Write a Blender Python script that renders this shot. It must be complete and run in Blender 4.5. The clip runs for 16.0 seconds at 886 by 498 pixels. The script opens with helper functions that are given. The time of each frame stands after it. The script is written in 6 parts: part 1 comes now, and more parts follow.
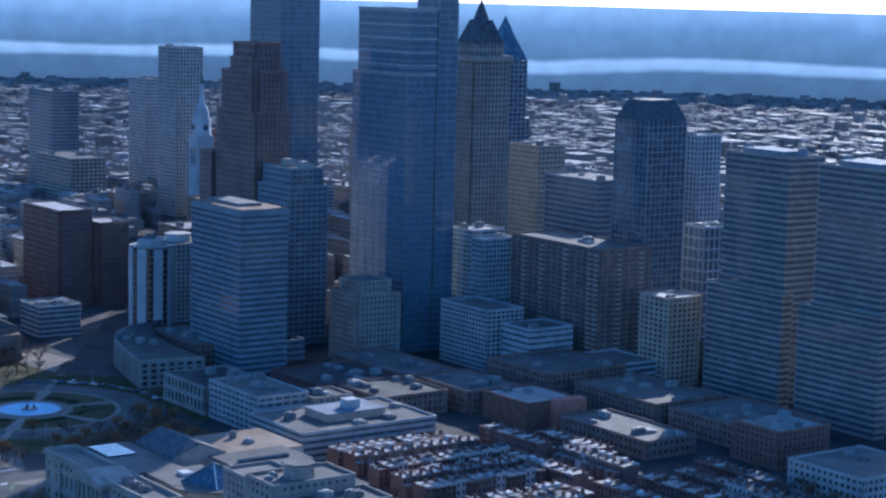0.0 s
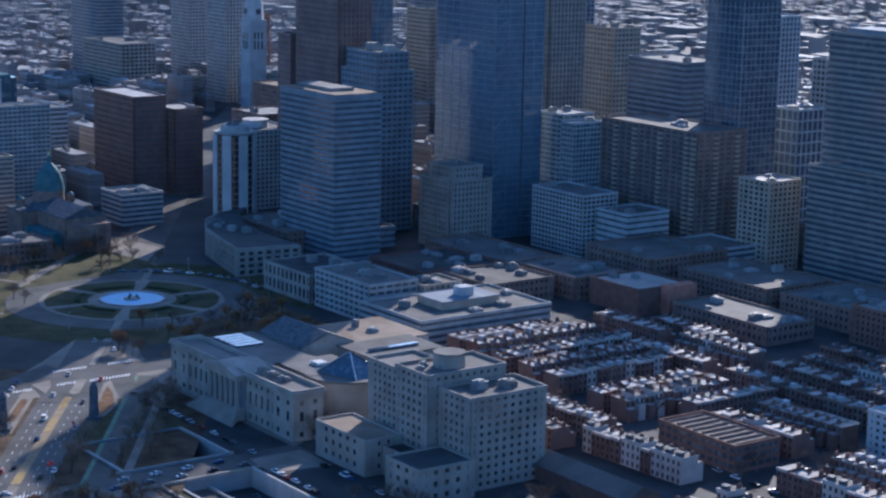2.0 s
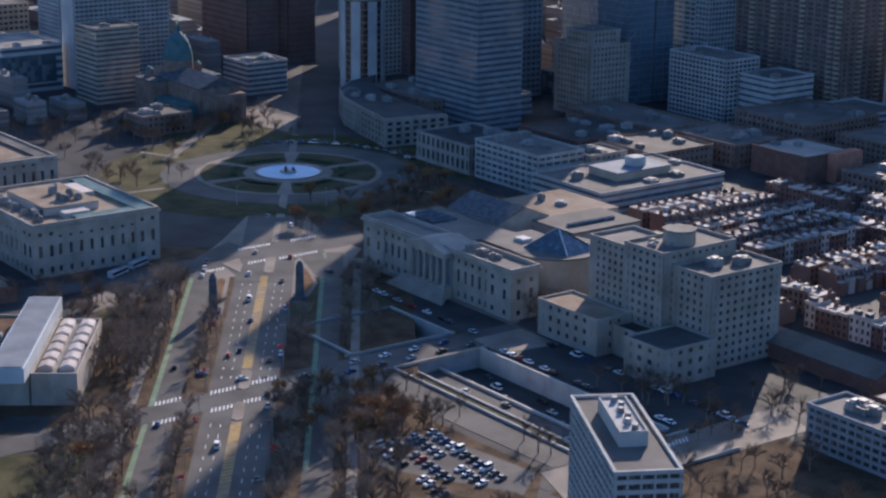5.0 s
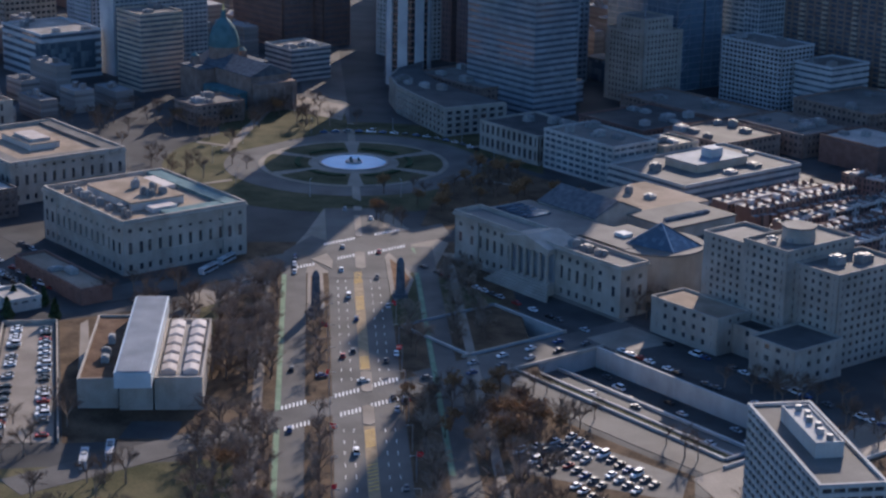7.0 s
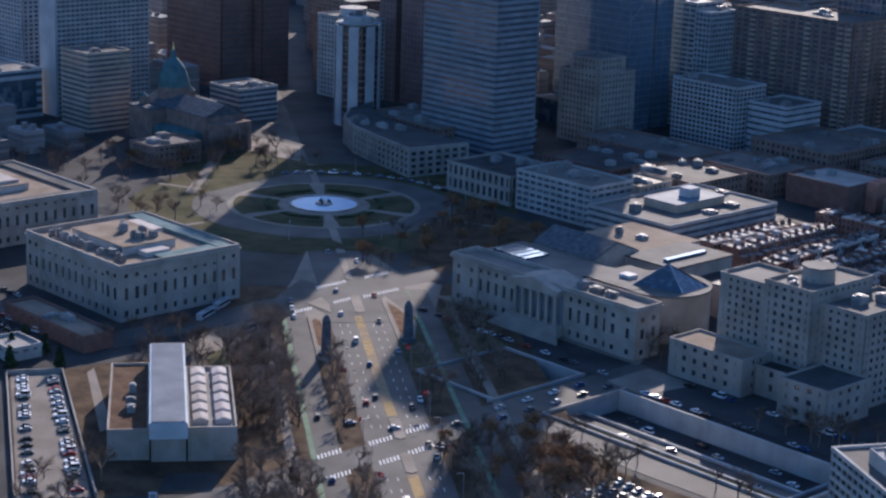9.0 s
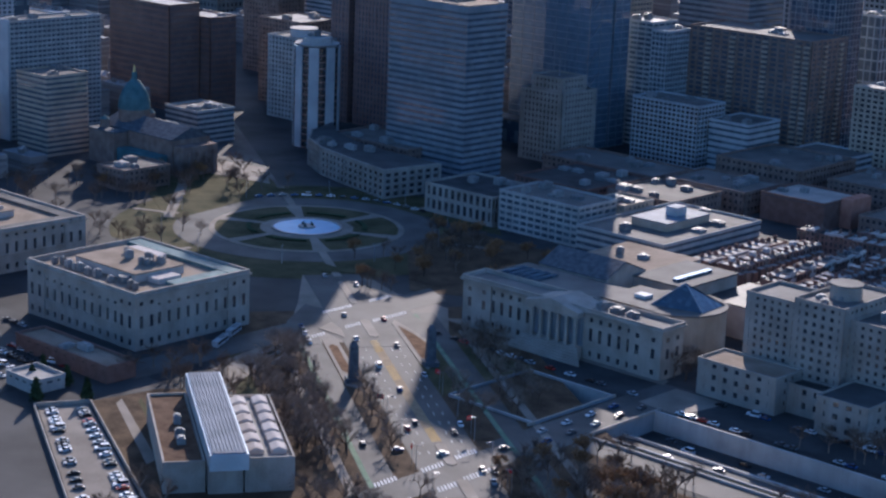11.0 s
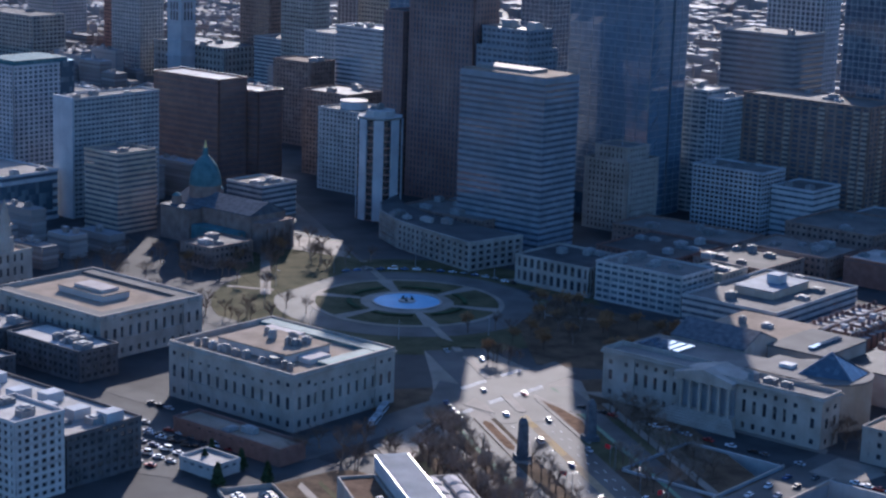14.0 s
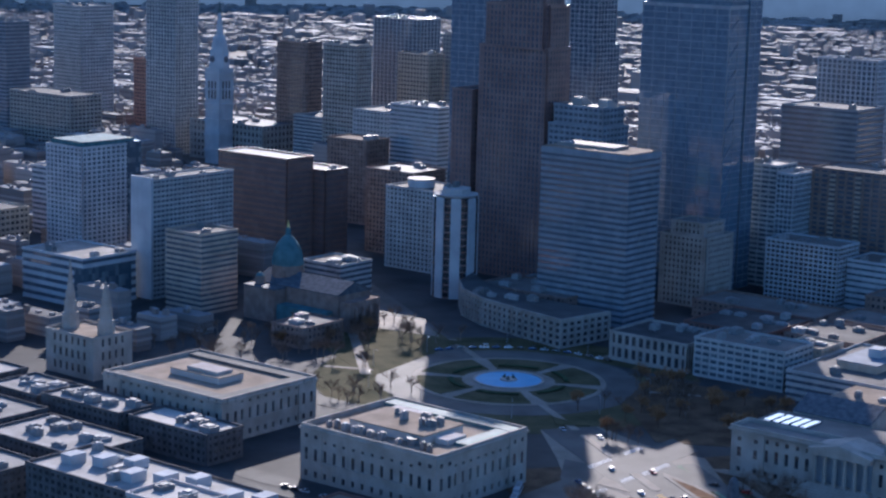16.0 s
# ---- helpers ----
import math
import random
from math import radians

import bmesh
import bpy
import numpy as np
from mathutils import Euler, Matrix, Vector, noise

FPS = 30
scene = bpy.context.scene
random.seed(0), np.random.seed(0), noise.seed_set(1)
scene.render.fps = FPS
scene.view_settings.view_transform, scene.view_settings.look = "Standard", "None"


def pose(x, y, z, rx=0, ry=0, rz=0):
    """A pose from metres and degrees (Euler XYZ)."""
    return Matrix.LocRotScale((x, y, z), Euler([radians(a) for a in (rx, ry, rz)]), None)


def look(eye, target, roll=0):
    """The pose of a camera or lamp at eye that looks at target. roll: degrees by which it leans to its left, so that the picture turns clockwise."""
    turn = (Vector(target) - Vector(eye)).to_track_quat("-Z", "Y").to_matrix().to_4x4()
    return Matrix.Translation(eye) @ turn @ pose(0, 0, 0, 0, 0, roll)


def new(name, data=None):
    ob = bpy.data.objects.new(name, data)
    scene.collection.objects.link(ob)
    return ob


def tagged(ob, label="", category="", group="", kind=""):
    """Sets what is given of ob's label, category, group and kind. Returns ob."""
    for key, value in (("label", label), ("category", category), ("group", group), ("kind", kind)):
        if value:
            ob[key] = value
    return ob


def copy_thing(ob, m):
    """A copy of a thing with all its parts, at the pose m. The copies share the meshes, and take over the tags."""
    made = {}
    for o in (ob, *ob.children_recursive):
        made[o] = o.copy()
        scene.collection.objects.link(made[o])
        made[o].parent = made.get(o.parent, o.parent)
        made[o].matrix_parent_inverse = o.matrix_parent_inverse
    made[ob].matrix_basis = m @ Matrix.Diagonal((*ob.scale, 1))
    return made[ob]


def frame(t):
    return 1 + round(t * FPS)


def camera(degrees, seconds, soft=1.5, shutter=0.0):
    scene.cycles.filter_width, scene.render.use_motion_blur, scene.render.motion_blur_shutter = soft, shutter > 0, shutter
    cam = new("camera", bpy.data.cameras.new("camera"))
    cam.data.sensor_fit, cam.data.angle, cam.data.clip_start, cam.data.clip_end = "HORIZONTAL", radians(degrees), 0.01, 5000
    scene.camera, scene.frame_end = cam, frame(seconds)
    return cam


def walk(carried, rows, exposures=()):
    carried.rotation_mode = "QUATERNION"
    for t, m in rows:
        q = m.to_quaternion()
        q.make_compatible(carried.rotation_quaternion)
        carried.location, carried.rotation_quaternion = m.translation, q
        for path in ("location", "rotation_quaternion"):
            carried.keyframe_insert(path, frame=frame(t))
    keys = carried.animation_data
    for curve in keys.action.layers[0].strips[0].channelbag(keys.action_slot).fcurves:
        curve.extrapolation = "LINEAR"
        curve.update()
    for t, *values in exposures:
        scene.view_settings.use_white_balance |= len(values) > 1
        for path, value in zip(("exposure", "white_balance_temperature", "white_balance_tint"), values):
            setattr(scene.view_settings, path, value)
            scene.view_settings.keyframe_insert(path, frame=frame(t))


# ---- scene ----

cam = camera(26.00, 16.0, soft=2.5)
PATH = [
    (0, (-965.8, 416.5, 236.3), (-161.36, -162.03, 101.66), 1.45),
    (0.5, (-953.1, 426.4, 233.3), (-151.06, -153.01, 88.50), 1.36),
    (1, (-942.7, 438.2, 233.5), (-143.89, -141.80, 73.80), 1.26),
    (1.5, (-928.6, 448.4, 233.0), (-132.55, -130.60, 56.82), 1.23),
    (2, (-916.0, 458.4, 233.0), (-122.89, -119.01, 39.11), 1.13),
    (2.5, (-902.6, 468.4, 231.8), (-112.78, -107.79, 21.67), 1.01),
    (3, (-890.7, 480.6, 233.6), (-104.72, -94.63, 6.88), 0.90),
    (3.5, (-879.1, 491.5, 233.7), (-96.96, -83.46, -6.52), 0.78),
    (4, (-867.2, 500.7, 235.5), (-87.17, -71.34, -18.16), 0.61),
    (4.5, (-856.9, 512.4, 235.9), (-79.44, -58.68, -27.46), 0.58),
    (7, (-793.3, 566.9, 239.6), (-40.10, -28.74, -39.58), 1.06),
    (7.5, (-779.9, 577.8, 238.9), (-35.50, -31.50, -34.53), 1.29),
    (8, (-767.5, 587.8, 237.8), (-34.01, -37.26, -29.29), 1.47),
    (8.5, (-754.2, 598.0, 236.9), (-33.60, -44.06, -24.82), 1.71),
    (9, (-741.6, 608.8, 235.8), (-35.37, -50.76, -21.53), 1.91),
    (11.5, (-677.6, 663.9, 234.6), (-34.46, -62.96, -6.29), 2.26),
    (12, (-664.9, 675.0, 234.7), (-31.70, -62.86, 0.94), 2.23),
    (12.5, (-650.5, 687.1, 234.5), (-23.77, -58.38, 7.52), 2.22),
    (13, (-637.5, 697.4, 234.5), (-12.31, -50.99, 13.08), 2.06),
    (13.5, (-624.8, 708.5, 235.3), (-1.40, -42.58, 17.93), 1.96),
    (14, (-611.8, 721.8, 236.9), (7.82, -33.62, 23.71), 1.89),
    (14.5, (-598.1, 732.3, 237.5), (21.63, -24.90, 31.04), 1.74),
    (15, (-583.3, 742.6, 237.0), (33.97, -19.05, 39.62), 1.68),
    (15.5, (-570.5, 754.7, 238.6), (43.73, -11.60, 50.34), 1.60),
    (16, (-556.6, 766.5, 237.5), (53.09, -6.49, 62.33), 1.52),
]
EXPOSURES = [(0, 1.26, 4000, 7), (1.6, 1.26, 4150, 8), (3.5, 1.18, 4850, 12), (7, 1.10, 4850, 12), (9, 1.08, 4700, 12), (12.5, 1.12, 4520, 12), (16, 1.24, 4430, 12)]
walk(cam, [(t, look(eye, target, roll)) for t, eye, target, roll in PATH], EXPOSURES)

# ---- sky and sun ----
SUN_EL = radians(21.5)
SUN_DIR = Vector((0.600 * math.cos(SUN_EL), -0.800 * math.cos(SUN_EL), math.sin(SUN_EL)))
world = bpy.data.worlds.new("sky")
scene.world = world
world.use_nodes = True
wt = world.node_tree
sky = wt.nodes.new("ShaderNodeTexSky")
sky.sky_type = 'NISHITA'
sky.sun_disc = False
sky.sun_elevation = SUN_EL
sky.sun_rotation = math.atan2(0.600, -0.800)
sky.altitude = 200
sky.dust_density = 1.6
sky.ozone_density = 3.0
wt.links.new(sky.outputs[0], wt.nodes["Background"].inputs[0])
wt.nodes["Background"].inputs[1].default_value = 0.078
sun = new("sun", bpy.data.lights.new("sun", 'SUN'))
sun.data.energy = 4.4
sun.data.angle = radians(0.5)
sun.data.color = (1.0, 0.71, 0.45)
sun.matrix_world = look(SUN_DIR * 3000, (0, 0, 0))


# ---- materials ----
def nodes_of(name):
    m = bpy.data.materials.new(name)
    m.use_nodes = True
    return m, m.node_tree.nodes, m.node_tree.links


def surface(name, c1, c2, scale=0.15, rough=0.8, metal=0.0, bump=0.0, streak=0.0, island=0.0, per_thing=0.0, fine=2.0, spec=None):
    """Two colours mixed by coarse and fine noise in metres, with optional vertical streaks and a shift per piece."""
    m, n, l = nodes_of(name)
    b = n["Principled BSDF"]
    geo = n.new("ShaderNodeNewGeometry")
    big = n.new("ShaderNodeTexNoise")
    big.inputs["Scale"].default_value = scale
    big.inputs["Detail"].default_value = 5
    l.new(geo.outputs["Position"], big.inputs["Vector"])
    small = n.new("ShaderNodeTexNoise")
    small.inputs["Scale"].default_value = fine
    small.inputs["Detail"].default_value = 3
    l.new(geo.outputs["Position"], small.inputs["Vector"])
    add = n.new("ShaderNodeMath")
    add.operation = 'MULTIPLY_ADD'
    l.new(small.outputs["Fac"], add.inputs[0])
    add.inputs[1].default_value = 0.45
    l.new(big.outputs["Fac"], add.inputs[2])
    last = add.outputs[0]
    if streak:
        mp = n.new("ShaderNodeMapping")
        mp.inputs["Scale"].default_value = (0.7, 0.7, 0.03)
        l.new(geo.outputs["Position"], mp.inputs["Vector"])
        st = n.new("ShaderNodeTexNoise")
        st.inputs["Scale"].default_value = 1.0
        l.new(mp.outputs[0], st.inputs["Vector"])
        a2 = n.new("ShaderNodeMath")
        a2.operation = 'MULTIPLY_ADD'
        l.new(st.outputs["Fac"], a2.inputs[0])
        a2.inputs[1].default_value = streak
        l.new(last, a2.inputs[2])
        last = a2.outputs[0]
    for amount, src in ((island, geo.outputs["Random Per Island"]), (per_thing, None)):
        if amount:
            if src is None:
                src = n.new("ShaderNodeObjectInfo").outputs["Random"]
            a3 = n.new("ShaderNodeMath")
            a3.operation = 'MULTIPLY_ADD'
            l.new(src, a3.inputs[0])
            a3.inputs[1].default_value = amount
            l.new(last, a3.inputs[2])
            last = a3.outputs[0]
    total = 0.725 + streak * 0.5 + (island + per_thing) * 0.5
    mr = n.new("ShaderNodeMapRange")
    spread = 0.2 + (island + per_thing) * 0.42
    mr.inputs["From Min"].default_value = total - spread
    mr.inputs["From Max"].default_value = total + spread
    l.new(last, mr.inputs["Value"])
    mix = n.new("ShaderNodeMix")
    mix.data_type = 'RGBA'
    l.new(mr.outputs[0], mix.inputs["Factor"])
    mix.inputs["A"].default_value = (*c1, 1)
    mix.inputs["B"].default_value = (*c2, 1)
    l.new(mix.outputs["Result"], b.inputs["Base Color"])
    b.inputs["Roughness"].default_value = rough
    b.inputs["Metallic"].default_value = metal
    b.inputs["Specular IOR Level"].default_value = spec if spec is not None else 0.02 if rough >= 0.55 else 0.4
    if bump:
        bp = n.new("ShaderNodeBump")
        bp.inputs["Strength"].default_value = bump
        bp.inputs["Distance"].default_value = 0.3
        l.new(small.outputs["Fac"], bp.inputs["Height"])
        l.new(bp.outputs[0], b.inputs["Normal"])
    return m


def glazing(name, c1, c2, cell=(3.0, 3.0, 3.6), rough=0.08, light_share=0.25, wave=0.02):
    """Window glass: each pane-sized cell has its own depth of colour (blinds, rooms), over a mirror-like skin."""
    m, n, l = nodes_of(name)
    b = n["Principled BSDF"]
    geo = n.new("ShaderNodeNewGeometry")
    sn = n.new("ShaderNodeVectorMath")
    sn.operation = 'SNAP'
    l.new(geo.outputs["Position"], sn.inputs[0])
    sn.inputs[1].default_value = cell
    wn = n.new("ShaderNodeTexWhiteNoise")
    l.new(sn.outputs[0], wn.inputs["Vector"])
    mr = n.new("ShaderNodeMapRange")
    mr.inputs["From Min"].default_value = 1 - light_share
    mr.inputs["From Max"].default_value = 1.05
    l.new(wn.outputs["Value"], mr.inputs["Value"])
    mix = n.new("ShaderNodeMix")
    mix.data_type = 'RGBA'
    l.new(mr.outputs[0], mix.inputs["Factor"])
    mix.inputs["A"].default_value = (*c1, 1)
    mix.inputs["B"].default_value = (*c2, 1)
    l.new(mix.outputs["Result"], b.inputs["Base Color"])
    b.inputs["Roughness"].default_value = rough
    b.inputs["IOR"].default_value = 1.7
    nz = n.new("ShaderNodeTexNoise")
    nz.inputs["Scale"].default_value = 0.25
    l.new(geo.outputs["Position"], nz.inputs["Vector"])
    bp = n.new("ShaderNodeBump")
    bp.inputs["Strength"].default_value = wave
    bp.inputs["Distance"].default_value = 1.0
    l.new(nz.outputs["Fac"], bp.inputs["Height"])
    l.new(bp.outputs[0], b.inputs["Normal"])
    return m


LIMESTONE = surface("limestone", (0.255, 0.228, 0.192), (0.385, 0.345, 0.295), 0.12, 0.85, streak=0.25)
GREY_STONE = surface("grey_stone", (0.225, 0.205, 0.178), (0.335, 0.308, 0.27), 0.1, 0.85, streak=0.3)
CONCRETE = surface("concrete", (0.30, 0.29, 0.27), (0.43, 0.415, 0.39), 0.1, 0.85, streak=0.3)
DARK_CONCRETE = surface("dark_concrete", (0.18, 0.19, 0.203), (0.275, 0.287, 0.303), 0.1, 0.8, streak=0.2)
WHITE_PANEL = surface("white_panel", (0.32, 0.325, 0.33), (0.46, 0.46, 0.455), 0.08, 0.7, streak=0.2)
WHITE_PAINT = surface("white_paint", (0.40, 0.39, 0.37), (0.58, 0.57, 0.54), 0.2, 0.6)
RED_GRANITE = surface("red_granite", (0.14, 0.09, 0.078), (0.215, 0.145, 0.125), 0.08, 0.5, streak=0.1)
BROWN_PANEL = surface("brown_panel", (0.13, 0.078, 0.06), (0.20, 0.12, 0.092), 0.1, 0.5)
BRICK = surface("red_brick", (0.13, 0.082, 0.066), (0.225, 0.15, 0.122), 0.3, 0.9, bump=0.1, per_thing=0.45)
BROWN_BRICK = surface("brown_brick", (0.15, 0.112, 0.09), (0.25, 0.19, 0.158), 0.2, 0.9, streak=0.2)
DARK_BRICK = surface("dark_brick", (0.075, 0.07, 0.068), (0.14, 0.13, 0.125), 0.2, 0.9, streak=0.2)
PINK_BRICK = surface("orange_brick", (0.27, 0.14, 0.10), (0.40, 0.22, 0.16), 0.2, 0.9)
TAN_PANEL = surface("tan_panel", (0.30, 0.25, 0.19), (0.44, 0.37, 0.29), 0.1, 0.8, streak=0.2)
STUCCO = surface("stucco", (0.36, 0.31, 0.27), (0.55, 0.50, 0.45), 0.2, 0.9, per_thing=0.5)
ROOF_WHITE = surface("white_roof_membrane", (0.16, 0.148, 0.132), (0.44, 0.41, 0.37), 0.09, 0.65, per_thing=0.5, bump=0.1, spec=0.02)
ROOF_GREY = surface("grey_roof_gravel", (0.09, 0.085, 0.078), (0.20, 0.185, 0.165), 0.07, 0.7, per_thing=0.3, bump=0.15, spec=0.015)
ROOF_DARK = surface("dark_roof_tar", (0.035, 0.035, 0.035), (0.10, 0.097, 0.093), 0.1, 0.6, per_thing=0.3, spec=0.04)
ROOF_TAN = surface("tan_roof", (0.18, 0.14, 0.10), (0.31, 0.25, 0.19), 0.08, 0.85)
SOIL_ROOF = surface("brown_planted_roof", (0.075, 0.048, 0.032), (0.145, 0.098, 0.065), 0.2, 0.95, bump=0.3)
METAL_ROOF = surface("grey_metal_roof", (0.16, 0.175, 0.20), (0.235, 0.25, 0.275), 0.1, 0.65)
COPPER = surface("green_copper", (0.068, 0.112, 0.118), (0.125, 0.185, 0.19), 0.2, 0.6, streak=0.2)
SLATE = surface("dark_slate", (0.06, 0.065, 0.075), (0.13, 0.135, 0.145), 0.4, 0.6)
STEEL = surface("grey_steel", (0.24, 0.25, 0.27), (0.36, 0.37, 0.39), 0.2, 0.4, metal=0.6)
PLANT_METAL = surface("rooftop_plant_metal", (0.10, 0.10, 0.10), (0.32, 0.315, 0.305), 0.6, 0.6, per_thing=0.6, spec=0.1)
ASPHALT = surface("asphalt", (0.04, 0.04, 0.04), (0.075, 0.073, 0.07), 0.06, 0.65, bump=0.1, spec=0.02)
PALE_ASPHALT = surface("worn_pale_asphalt", (0.075, 0.07, 0.064), (0.13, 0.121, 0.11), 0.05, 0.62, spec=0.015)
PAVING = surface("concrete_paving", (0.16, 0.138, 0.112), (0.26, 0.228, 0.188), 0.06, 0.65, bump=0.1, spec=0.012)
CITY_GROUND = surface("city_ground", (0.04, 0.039, 0.038), (0.085, 0.081, 0.077), 0.03, 0.7, spec=0.02)
GRASS = surface("winter_grass", (0.045, 0.046, 0.024), (0.115, 0.10, 0.056), 0.06, 0.95, bump=0.3, fine=1.2)
LEAF_LITTER = surface("leaf_litter", (0.05, 0.037, 0.025), (0.125, 0.09, 0.058), 0.1, 0.95, bump=0.3, fine=1.0)
EARTH = surface("mulch", (0.10, 0.06, 0.035), (0.19, 0.12, 0.07), 0.3, 0.95, bump=0.3)
BARK = surface("bark", (0.075, 0.055, 0.042), (0.16, 0.12, 0.09), 0.5, 0.9, per_thing=0.3)
TWIG = surface("bare_twigs", (0.155, 0.118, 0.09), (0.27, 0.215, 0.165), 0.2, 0.9, per_thing=0.4)
DRY_LEAF = surface("dry_leaves", (0.17, 0.10, 0.05), (0.30, 0.18, 0.09), 0.4, 0.9, island=0.5)
EVERGREEN = surface("evergreen", (0.02, 0.035, 0.018), (0.06, 0.08, 0.04), 0.5, 0.9, island=0.4)
WATER = surface("pool_water", (0.10, 0.26, 0.44), (0.14, 0.32, 0.50), 0.1, 0.45)
BRONZE = surface("bronze", (0.04, 0.05, 0.045), (0.09, 0.11, 0.10), 0.5, 0.5, metal=0.4)
GOLD = surface("gilt", (0.5, 0.36, 0.12), (0.65, 0.5, 0.2), 1.0, 0.35, metal=0.9)
LINE_WHITE = surface("road_paint_white", (0.45, 0.44, 0.42), (0.72, 0.71, 0.68), 0.8, 0.7)
LINE_YELLOW = surface("road_paint_yellow", (0.38, 0.25, 0.07), (0.55, 0.38, 0.12), 0.5, 0.7)
LINE_TAN = surface("median_paint_tan", (0.20, 0.15, 0.09), (0.30, 0.235, 0.15), 0.3, 0.8)
BIKE_GREEN = surface("bike_lane_paint", (0.12, 0.17, 0.11), (0.20, 0.25, 0.17), 0.2, 0.8)
GLASS_DARK = glazing("dark_glass", (0.085, 0.098, 0.118), (0.17, 0.172, 0.178))
GLASS_BLUE = glazing("blue_glass", (0.05, 0.072, 0.105), (0.13, 0.16, 0.19), (3.2, 3.2, 4.0), 0.06, 0.5, 0.03)
GLASS_PALE = glazing("pale_glass", (0.07, 0.09, 0.11), (0.19, 0.21, 0.22), (2.6, 2.6, 3.4), 0.12, 0.5)
GLASS_BLACK = glazing("black_glass", (0.02, 0.022, 0.026), (0.05, 0.05, 0.052), rough=0.25)
GLASS_TOWER = glazing("silver_blue_glass", (0.095, 0.13, 0.175), (0.15, 0.19, 0.24), (2.0, 2.0, 4.0), 0.05, 0.9, 0.015)
GLASS_ROOM = glazing("window_panes", (0.035, 0.04, 0.048), (0.16, 0.145, 0.12), (1.3, 1.3, 1.7), 0.1, 0.3)
SKYLIGHT = glazing("skylight_glass", (0.05, 0.07, 0.10), (0.12, 0.15, 0.18), (2, 2, 2), 0.06, 0.5)
LIGHT_BOX = surface("frosted_glass_skin", (0.36, 0.39, 0.41), (0.48, 0.51, 0.52), 0.1, 0.3)
CAR_PAINTS = [surface("car_paint_" + k, c, [min(1, v * 1.25) for v in c], 1.0, 0.42, spec=0.2) for k, c in
              (("white", (0.62, 0.62, 0.62)), ("silver", (0.32, 0.33, 0.34)), ("black", (0.018, 0.018, 0.02)),
               ("grey", (0.09, 0.095, 0.10)), ("red", (0.25, 0.025, 0.02)), ("blue", (0.03, 0.06, 0.16)))]
RUBBER = surface("rubber", (0.015, 0.015, 0.015), (0.03, 0.03, 0.03), 1.0, 0.8)
RED_CLOTH = surface("red_cloth", (0.45, 0.02, 0.03), (0.6, 0.05, 0.05), 1.0, 0.8)
CAR_GLASS = glazing("car_glass", (0.015, 0.017, 0.02), (0.04, 0.045, 0.05), (0.7, 0.7, 0.7))


# ---- building helpers ----
def add_box(bm, x0, x1, y0, y1, z0, z1):
    v = [bm.verts.new((x, y, z)) for z in (z0, z1) for y in (y0, y1) for x in (x0, x1)]
    for f in ((0, 2, 3, 1), (4, 5, 7, 6), (0, 1, 5, 4), (2, 6, 7, 3), (0, 4, 6, 2), (1, 3, 7, 5)):
        bm.faces.new([v[i] for i in f])


def add_prism(bm, ring0, ring1):
    """A closed solid between two rings of the same number of points."""
    a, b = [bm.verts.new(p) for p in ring0], [bm.verts.new(p) for p in ring1]
    n = len(a)
    for i in range(n):
        bm.faces.new((a[i], a[(i + 1) % n], b[(i + 1) % n], b[i]))
    bm.faces.new(a[::-1])
    bm.faces.new(b)


def ring(cx, cy, z, rx, ry=None, n=16, turn=0.0):
    ry = rx if ry is None else ry
    return [(cx + rx * math.cos(turn + 2 * math.pi * i / n), cy + ry * math.sin(turn + 2 * math.pi * i / n), z) for i in range(n)]


def rect(x0, x1, y0, y1, z):
    return [(x0, y0, z), (x1, y0, z), (x1, y1, z), (x0, y1, z)]


def mesh_of(name, bm, material):
    me = bpy.data.meshes.new(name)
    bm.to_mesh(me)
    bm.free()
    me.materials.append(material)
    return me


def part(name, bm, material, parent, label="", loc=(0, 0, 0), rz=0.0):
    ob = new(name, mesh_of(name, bm, material) if isinstance(bm, bmesh.types.BMesh) else bm)
    ob.parent = parent
    ob.location = loc
    ob.rotation_euler[2] = rz
    return tagged(ob, label)


def box_part(name, b, material, parent, label=""):
    bm = bmesh.new()
    add_box(bm, *b)
    return part(name, bm, material, parent, label)


def box_mesh(name, b, material):
    bm = bmesh.new()
    add_box(bm, *b)
    return mesh_of(name, bm, material)


def prism_part(name, r0, r1, material, parent, label=""):
    bm = bmesh.new()
    add_prism(bm, r0, r1)
    return part(name, bm, material, parent, label)


def thing(name, x, y, label, category, z=0.0, rz=0.0, group="", kind=""):
    e = new(name)
    e.location = (x, y, z)
    e.rotation_euler[2] = rz
    return tagged(e, label, category, group, kind)


def rim(bm, x0, x1, y0, y1, z0, z1, w):
    """Four bars round a rectangle, butted end to end."""
    add_box(bm, x0, x1, y1 - w, y1, z0, z1)
    add_box(bm, x0, x1, y0, y0 + w, z0, z1)
    add_box(bm, x0, x0 + w, y0 + w, y1 - w, z0, z1)
    add_box(bm, x1 - w, x1, y0 + w, y1 - w, z0, z1)


FAR_PIERS = 8
RNG = random.Random(7)


